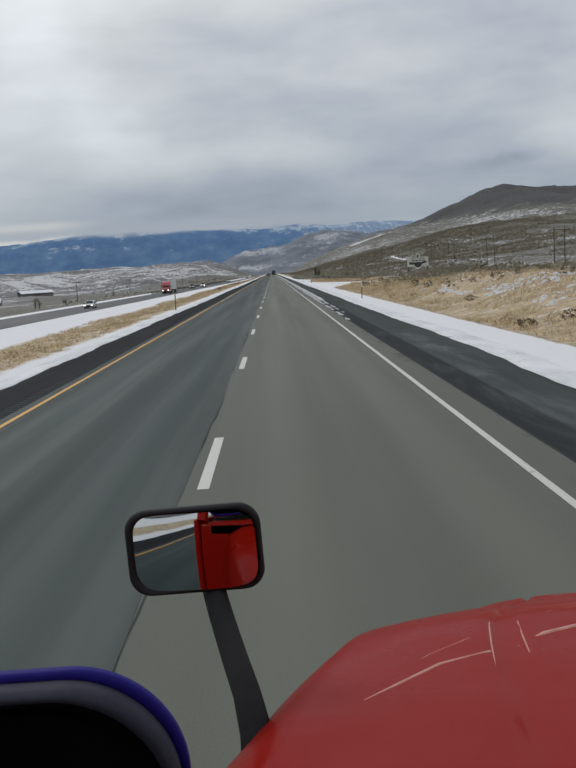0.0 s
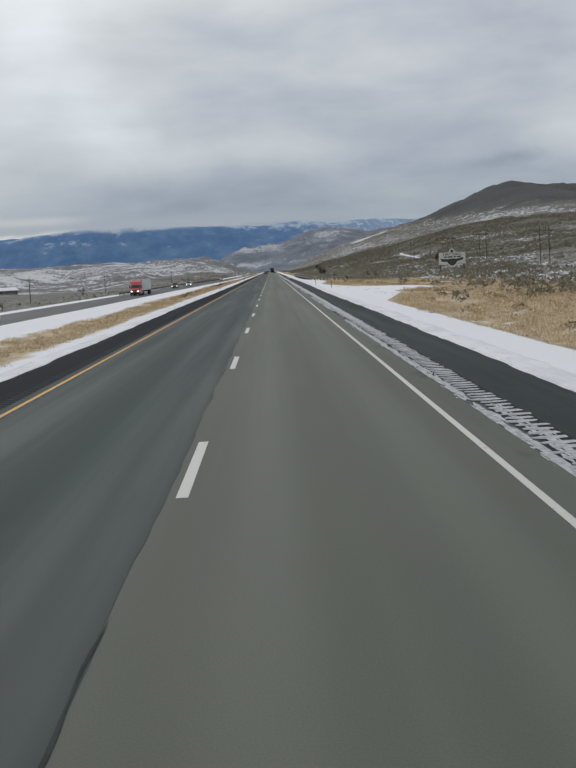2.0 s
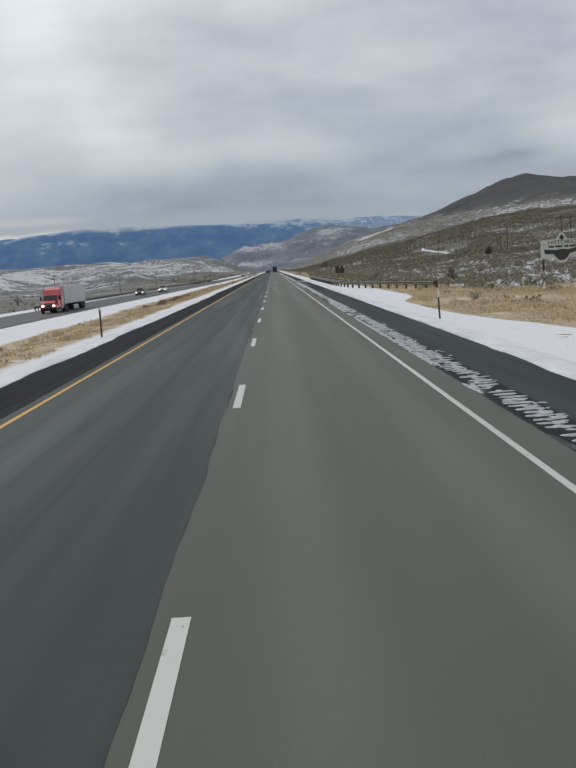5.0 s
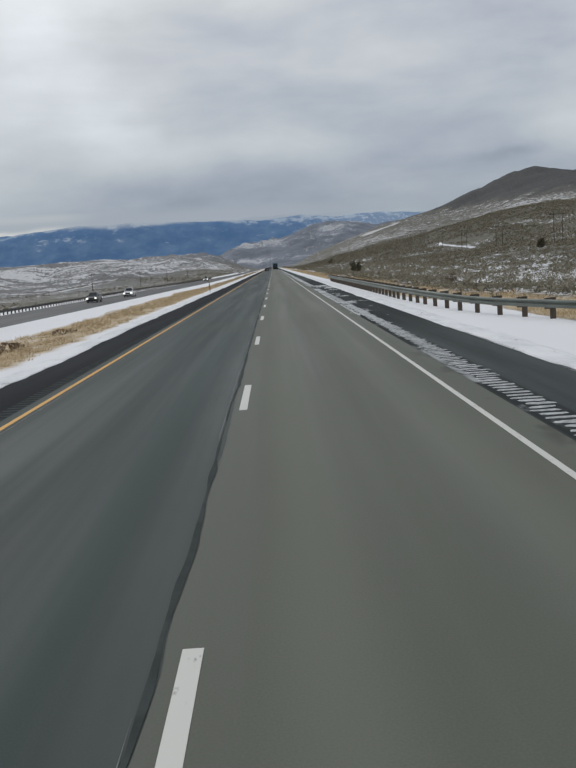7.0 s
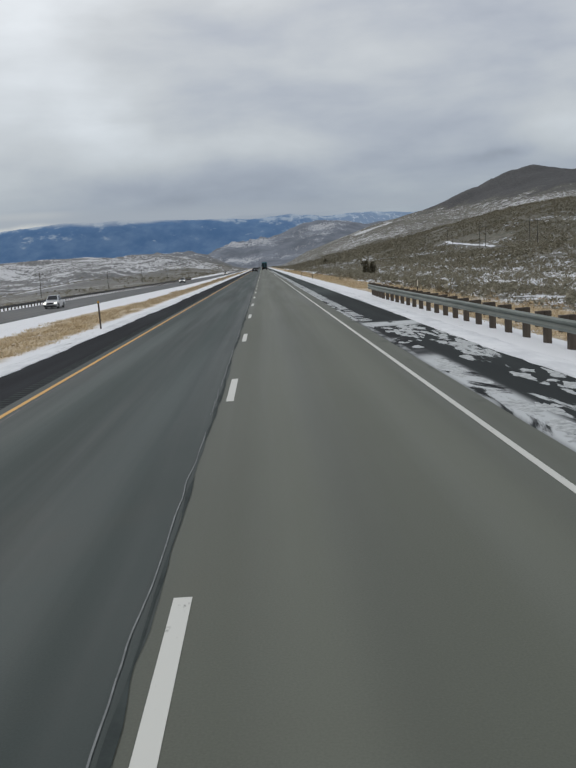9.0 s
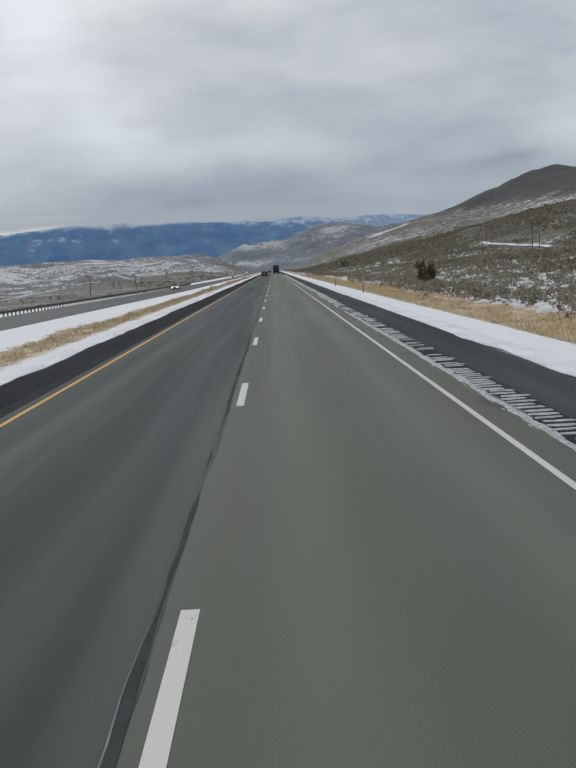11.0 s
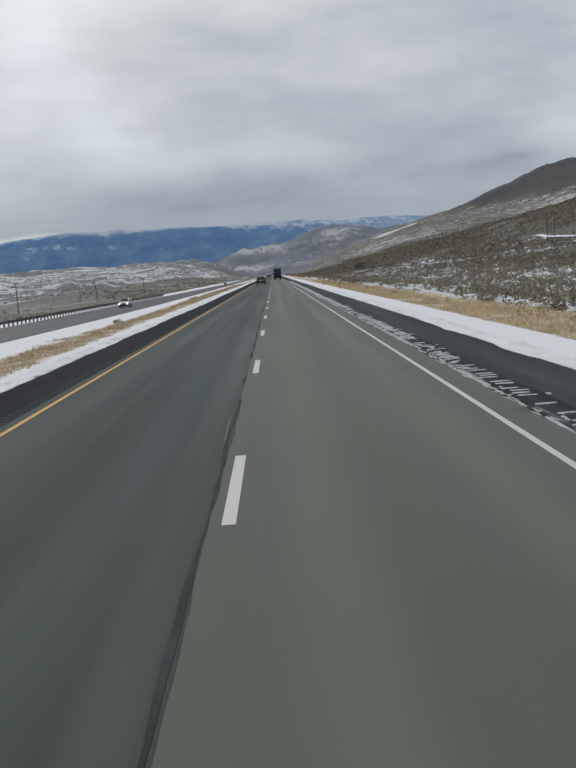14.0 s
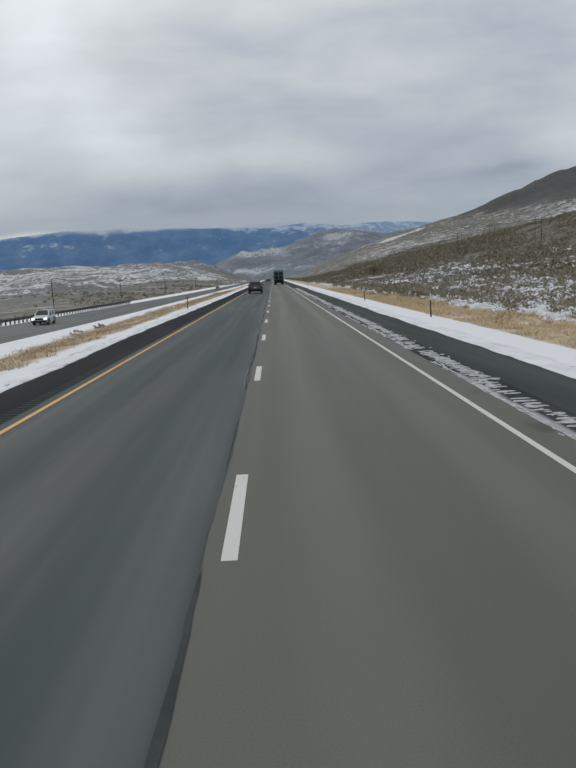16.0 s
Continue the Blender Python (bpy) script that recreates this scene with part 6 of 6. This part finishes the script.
def red_truck():
    red, t, p, co = shader("red_truck_paint")
    grime = fuzz(t, co, 2.2, 6, 0.65)
    fine = fuzz(t, co, 26.0, 4, 0.6)
    film = maths(t, "MULTIPLY", step(t, grime, 0.38, 0.72, 0.0, 0.30), step(t, fine, 0.3, 0.7, 0.5, 1.0))
    link(t, blend(t, film, (0.27, 0.007, 0.003), (0.24, 0.022, 0.014)), p.inputs["Base Color"])
    link(t, step(t, grime, 0.3, 0.7, 0.22, 0.42), p.inputs["Roughness"])
    p.inputs["Coat Weight"].default_value, p.inputs["Coat Roughness"].default_value = 0.13, 0.03
    p.inputs["Specular IOR Level"].default_value = 0.03
    # blue sheen on the cowl's edge, painted as its base colour
    blue = rough_stuff("blue_sheened_vinyl", (0.014, 0.010, 0.15), (0.024, 0.018, 0.24), 9.0, 0.5, 0.1, 0.002)
    vinyl = rough_stuff("black_dash_vinyl", (0.002, 0.0022, 0.0025), (0.006, 0.0065, 0.007), 14.0, 0.7, 0.3, 0.002)
    grey = rough_stuff("grey_dash_vinyl", (0.04, 0.042, 0.06), (0.08, 0.083, 0.11), 14.0, 0.6, 0.2, 0.002)
    for dull in (blue, vinyl, grey):
        dull.node_tree.nodes["Principled BSDF"].inputs["Specular IOR Level"].default_value = 0.08
    mirror_m, t, p, co = shader("mirror_glass")
    p.inputs["Base Color"].default_value = (0.62, 0.645, 0.65, 1)
    p.inputs["Metallic"].default_value, p.inputs["Roughness"].default_value = 1.0, 0.02
    steel = M_rim
    base = new("red_semi_tractor", None)
    base.location = (1.6, -8.0, 0.0)
    inv = Matrix.Translation(base.location).inverted()

    def put(name, bm, material, parent=None, label="", smooth_shade=False):
        ob = part(name, bm, material, base if parent is None else parent, label, smooth_shade)
        if parent is None:
            ob.matrix_parent_inverse = inv
        return ob

    # hood: crowned rows from the cowl to the nose
    rows = [(-8.85, 1.00, 1.705), (-8.5, 0.905, 1.648), (-8.3, 0.85, 1.610), (-8.15, 0.80, 1.580), (-8.0, 0.755, 1.562), (-7.85, 0.70, 1.546), (-7.72, 0.645, 1.532), (-7.62, 0.59, 1.516), (-7.54, 0.53, 1.488), (-7.47, 0.44, 1.461), (-7.42, 0.35, 1.442), (-7.385, 0.24, 1.428)]
    ry = np.linspace(-8.85, -7.385, 44)
    ease = lambda v: np.convolve(np.pad(v, 3, mode="edge"), np.ones(7) / 7, "valid")
    r_hw, r_z = (np.interp(ry, [r[0] for r in rows], [r[k] for r in rows]) for k in (1, 2))
    rows = list(zip(ry, ease(r_hw) + 0.004, ease(r_z) - 0.007))
    us = [-1, -0.97, -0.92] + [round(-0.88 + 0.02 * k, 2) for k in range(89)] + [0.92, 0.97, 1]
    bm = bmesh.new()
    grid = []
    for y, hw, zc in rows:
        line = []
        for u in us:
            a = abs(u)
            z = zc - 0.014 - 0.041 * a ** 3 - 0.009 * math.exp(-((a - 0.43) / 0.042) ** 4) - 0.035 * float(smooth(a, 0.93, 1.0))
            line.append((1.6 + u * hw, y, z))
        lx, rx = line[0], line[-1]
        f = (y + 8.85) / 1.5
        low = 1.0
        line = [(lx[0] - 0.06, y, low), (lx[0] - 0.035, y, lx[2] - 0.22), (lx[0] - 0.012, y, lx[2] - 0.06)] + line + [(rx[0] + 0.012, y, rx[2] - 0.06), (rx[0] + 0.035, y, rx[2] - 0.22), (rx[0] + 0.06, y, low)]
        grid.append([bm.verts.new(q) for q in line])
    nose = [bm.verts.new((v.co.x, -7.36, min(v.co.z, 1.40) - 0.03)) for v in grid[-1]]
    chin = [bm.verts.new((1.6 + (v.co.x - 1.6) * 1.02, -7.355, 1.0)) for v in grid[-1]]
    grid += [nose, chin]
    for a, b in zip(grid, grid[1:]):
        for k in range(len(a) - 1):
            bm.faces.new((a[k], a[k + 1], b[k + 1], b[k]))
    bmesh.ops.remove_doubles(bm, verts=bm.verts, dist=0.0005)
    bmesh.ops.recalc_face_normals(bm, faces=bm.faces)
    bmesh.ops.solidify(bm, geom=list(bm.faces), thickness=-0.012)
    hood = put("hood", bm, red, None, "glossy red hood with a raised centre and a film of road grime", True)
    # pressed creases across the hood, their pale highlights painted on as thin ridges
    hood_highlight = rough_stuff("pale_red_highlight", (0.42, 0.13, 0.10), (0.62, 0.32, 0.26), 30.0, 0.35, 0.2, 0.001)

    def on_hood(x, y, lift):
        hw = float(np.interp(y, [r[0] for r in rows], [r[1] for r in rows]))
        zc = float(np.interp(y, [r[0] for r in rows], [r[2] for r in rows]))
        a = abs((x - 1.6) / hw)
        return (x, y, zc - 0.014 - 0.041 * a ** 3 - 0.009 * math.exp(-((a - 0.43) / 0.042) ** 4) - 0.035 * float(smooth(a, 0.93, 1.0)) + lift)

    for side in (1, -1):
        for line, r0 in (([(1.00, -8.09), (1.07, -8.03), (1.15, -7.96), (1.25, -7.92)], 0.006), ([(1.31, -7.89), (1.37, -7.85), (1.44, -7.82), (1.52, -7.80)], 0.008),
                         ([(1.06, -7.98), (1.14, -7.90), (1.23, -7.83), (1.28, -7.80)], 0.003), ([(1.35, -7.73), (1.42, -7.70), (1.49, -7.67)], 0.003)):
            pts_ = [on_hood(1.6 + side * (x - 1.6), y, 0.0105) for x, y in line]
            part("crease", sweep(pts_, [0.35 * r0] + [0.62 * r0] * (len(pts_) - 2) + [0.62 * r0], 8, 1.3), hood_highlight, hood, "pale painted highlight along a crease", True)
    for s in (-1, 1):
        # edges of the channel between the raised centre and the side panel
        for q in (0.385, 0.475):
            ys_ = (-8.05, -7.95, -7.85, -7.75, -7.66)
            pts_ = [on_hood(1.6 + s * q * float(np.interp(y, [r[0] for r in rows], [r[1] for r in rows])), y, 0.0108) for y in ys_]
            # pale highlight painted along the channel edge as a thin ridge
            part("channel_edge", sweep(pts_, [0.0008, 0.0022, 0.0028, 0.0028, 0.002], 6), hood_highlight, hood, "pale painted highlight along a channel edge", True)
        # fender and wheel
        put("fender", prism([(-8.75, 0.62), (-8.62, 0.98), (-8.3, 1.18), (-7.9, 1.20), (-7.55, 1.08), (-7.40, 0.85), (-7.38, 0.55), (-7.55, 0.55), (-7.62, 0.8), (-7.85, 1.02), (-8.3, 1.02), (-8.5, 0.85), (-8.58, 0.62)], lambda z: 0.17, 0.02), red).location = (1.6 + s * 0.92, 0, 0)
        w_ob = wheel(base, 1.6 + s * 1.0, -8.08, 0.50, 0.28, s)
        w_ob.matrix_parent_inverse = inv
        put("headlight", block(bmesh.new(), (1.6 + s * 0.50, -7.5, 0.80), (1.6 + s * 0.82, -7.36, 0.98), 0.05), M_lens)
        put("cab_side", block(bmesh.new(), (1.6 + s * 1.24, -11.9, 0.55), (1.6 + s * 1.29, -8.85, 1.72), 0.02), red, None, "red cab side and door")
        put("sleeper_side", block(bmesh.new(), (1.6 + s * 1.24, -11.9, 1.72), (1.6 + s * 1.29, -10.15, 3.3), 0.02), red)
        put("pillar", rod(bmesh.new(), (1.6 + s * 1.22, -8.87, 1.70), (1.6 + s * 1.18, -9.45, 2.86), 0.045, sides=8), red)
        put("fuel_tank", rod(bmesh.new(), (1.6 + s * 1.0, -11.6, 0.7), (1.6 + s * 1.0, -9.9, 0.7), 0.31, sides=18), steel)
        for y in (-12.6, -13.9):
            w_ob = wheel(base, 1.6 + s * 0.95, y, 0.50, 0.6, s)
            w_ob.matrix_parent_inverse = inv
        put("cowl_side", block(bmesh.new(), (1.6 + s * 0.80, -9.0, 0.9), (1.6 + s * 1.24, -8.86, 1.69), 0.02), red)
    put("roof", block(bmesh.new(), (0.38, -10.2, 2.84), (2.82, -9.4, 2.92), 0.03), red)
    put("sleeper_roof", block(bmesh.new(), (0.33, -11.95, 3.28), (2.87, -10.15, 3.36), 0.03), red)
    put("rear_wall", block(bmesh.new(), (0.36, -11.96, 0.9), (2.84, -11.9, 3.3), 0.02), red)
    put("floor_pan", block(bmesh.new(), (0.38, -11.9, 0.95), (2.82, -8.9, 1.02), 0.01), M_trim)
    put("chassis", block(bmesh.new(), (1.15, -14.6, 0.55), (2.05, -7.5, 0.85), 0.02), M_trim)
    put("bumper", block(bmesh.new(), (0.42, -7.42, 0.38), (2.78, -7.2, 0.72), 0.06), M_trim)
    grille = put("grille", block(bmesh.new(), (1.15, -7.4, 0.74), (2.05, -7.31, 1.3), 0.05), M_trim)
    for k in range(6):
        part("grille_bar", block(bmesh.new(), (1.18, -7.312, 0.80 + 0.085 * k), (2.02, -7.295, 0.825 + 0.085 * k), 0.005), steel, grille)
    put("cowl_panel", block(bmesh.new(), (0.42, -9.0, 1.58), (2.78, -8.86, 1.70), 0.03), red)
    dash = put("dashboard", block(bmesh.new(), (0.40, -9.25, 1.25), (2.80, -9.0, 1.72), 0.05), vinyl, None, "black vinyl dashboard")
    # rounded cowl over the gauges, close to the lens
    outline = rounded_rect(0.44, 0.30, 0.065, 14)
    cowl = put("instrument_cowl", shell(outline, [(0.004, 0.008), (0.005, 0.026), (0.007, 0.033), (0.009, 0.033), (0.014, 0.020), (0.075, -0.05)]), vinyl, None, "black rounded instrument cowl with a blue edge", True)
    cowl.matrix_basis = pose(0.607, -9.0, 1.8865, 90, 0, 0)
    rim = part("cowl_edge", shell([(x * 1.012, y * 1.018) for x, y in outline], [(0.004, 0.004), (0.0, 0.008), (0.0, 0.014), (0.003, 0.017), (0.02, 0.012)], False), blue, cowl, "blue-sheened top edge", True)
    lip = part("cowl_lip", shell([(x * 1.004, y * 1.006) for x, y in outline], [(0.002, 0.016), (0.002, 0.026), (0.004, 0.032), (0.007, 0.034), (0.010, 0.02)], False), grey, cowl, "grey lip", True)
    # convex mirror on an arm at the left of the hood
    n = Vector((-0.120, -0.990, 0.030)).normalized()
    right = Vector((1, 0, -0.03)).normalized()
    up_v = n.cross(right).normalized()
    m = Matrix(((right.x, up_v.x, n.x, 0.708), (right.y, up_v.y, n.y, -7.785), (right.z, up_v.z, n.z, 1.728), (0, 0, 0, 1)))
    face = rounded_rect(0.268, 0.172, 0.042, 7)
    housing = put("hood_mirror", shell(face, [(0.05, -0.055), (0.02, -0.045), (0.004, -0.025), (0.0, 0.0), (0.003, 0.010), (0.009, 0.011), (0.012, 0.002), (0.013, -0.004)]), M_trim, None, "black hood-mounted convex mirror on a curved arm", True)
    housing.matrix_basis = m
    # sagged grid for the glass, bulging towards the driver
    bm = bmesh.new()
    W, H, N = 0.247, 0.152, 16
    gv = {}
    for i in range(N + 1):
        for j in range(N + 1):
            a, b = 2 * i / N - 1, 2 * j / N - 1
            e = (abs(a) ** 5 + abs(b) ** 5) ** 0.2
            k = max(abs(a), abs(b)) / e if e > 1e-6 else 1.0
            x, y = a * W / 2 * k, b * H / 2 * k
            gv[i, j] = bm.verts.new((x, y, 0.006 + 0.012 * (1 - (x / 0.12) ** 2 * 0.62 - (y / 0.12) ** 2 * 0.62) + 0.075 * x - 0.008 * y))
    for i in range(N):
        for j in range(N):
            bm.faces.new((gv[i, j], gv[i + 1, j], gv[i + 1, j + 1], gv[i, j + 1]))
    part("mirror_glass", bm, mirror_m, housing, "convex mirror glass", True)
    put("mirror_arm", sweep([(0.733, -7.762, 1.662), (0.752, -7.82, 1.61), (0.778, -7.90, 1.555), (0.800, -7.96, 1.51), (0.815, -8.02, 1.465), (0.818, -8.05, 1.40)], [0.024, 0.025, 0.026, 0.027, 0.029, 0.032], 12, 0.7), M_trim, None, "curved black arm", True)
    return tagged(base, "red semi tractor with a hood mirror, carrying the camera", "truck")


red_truck()
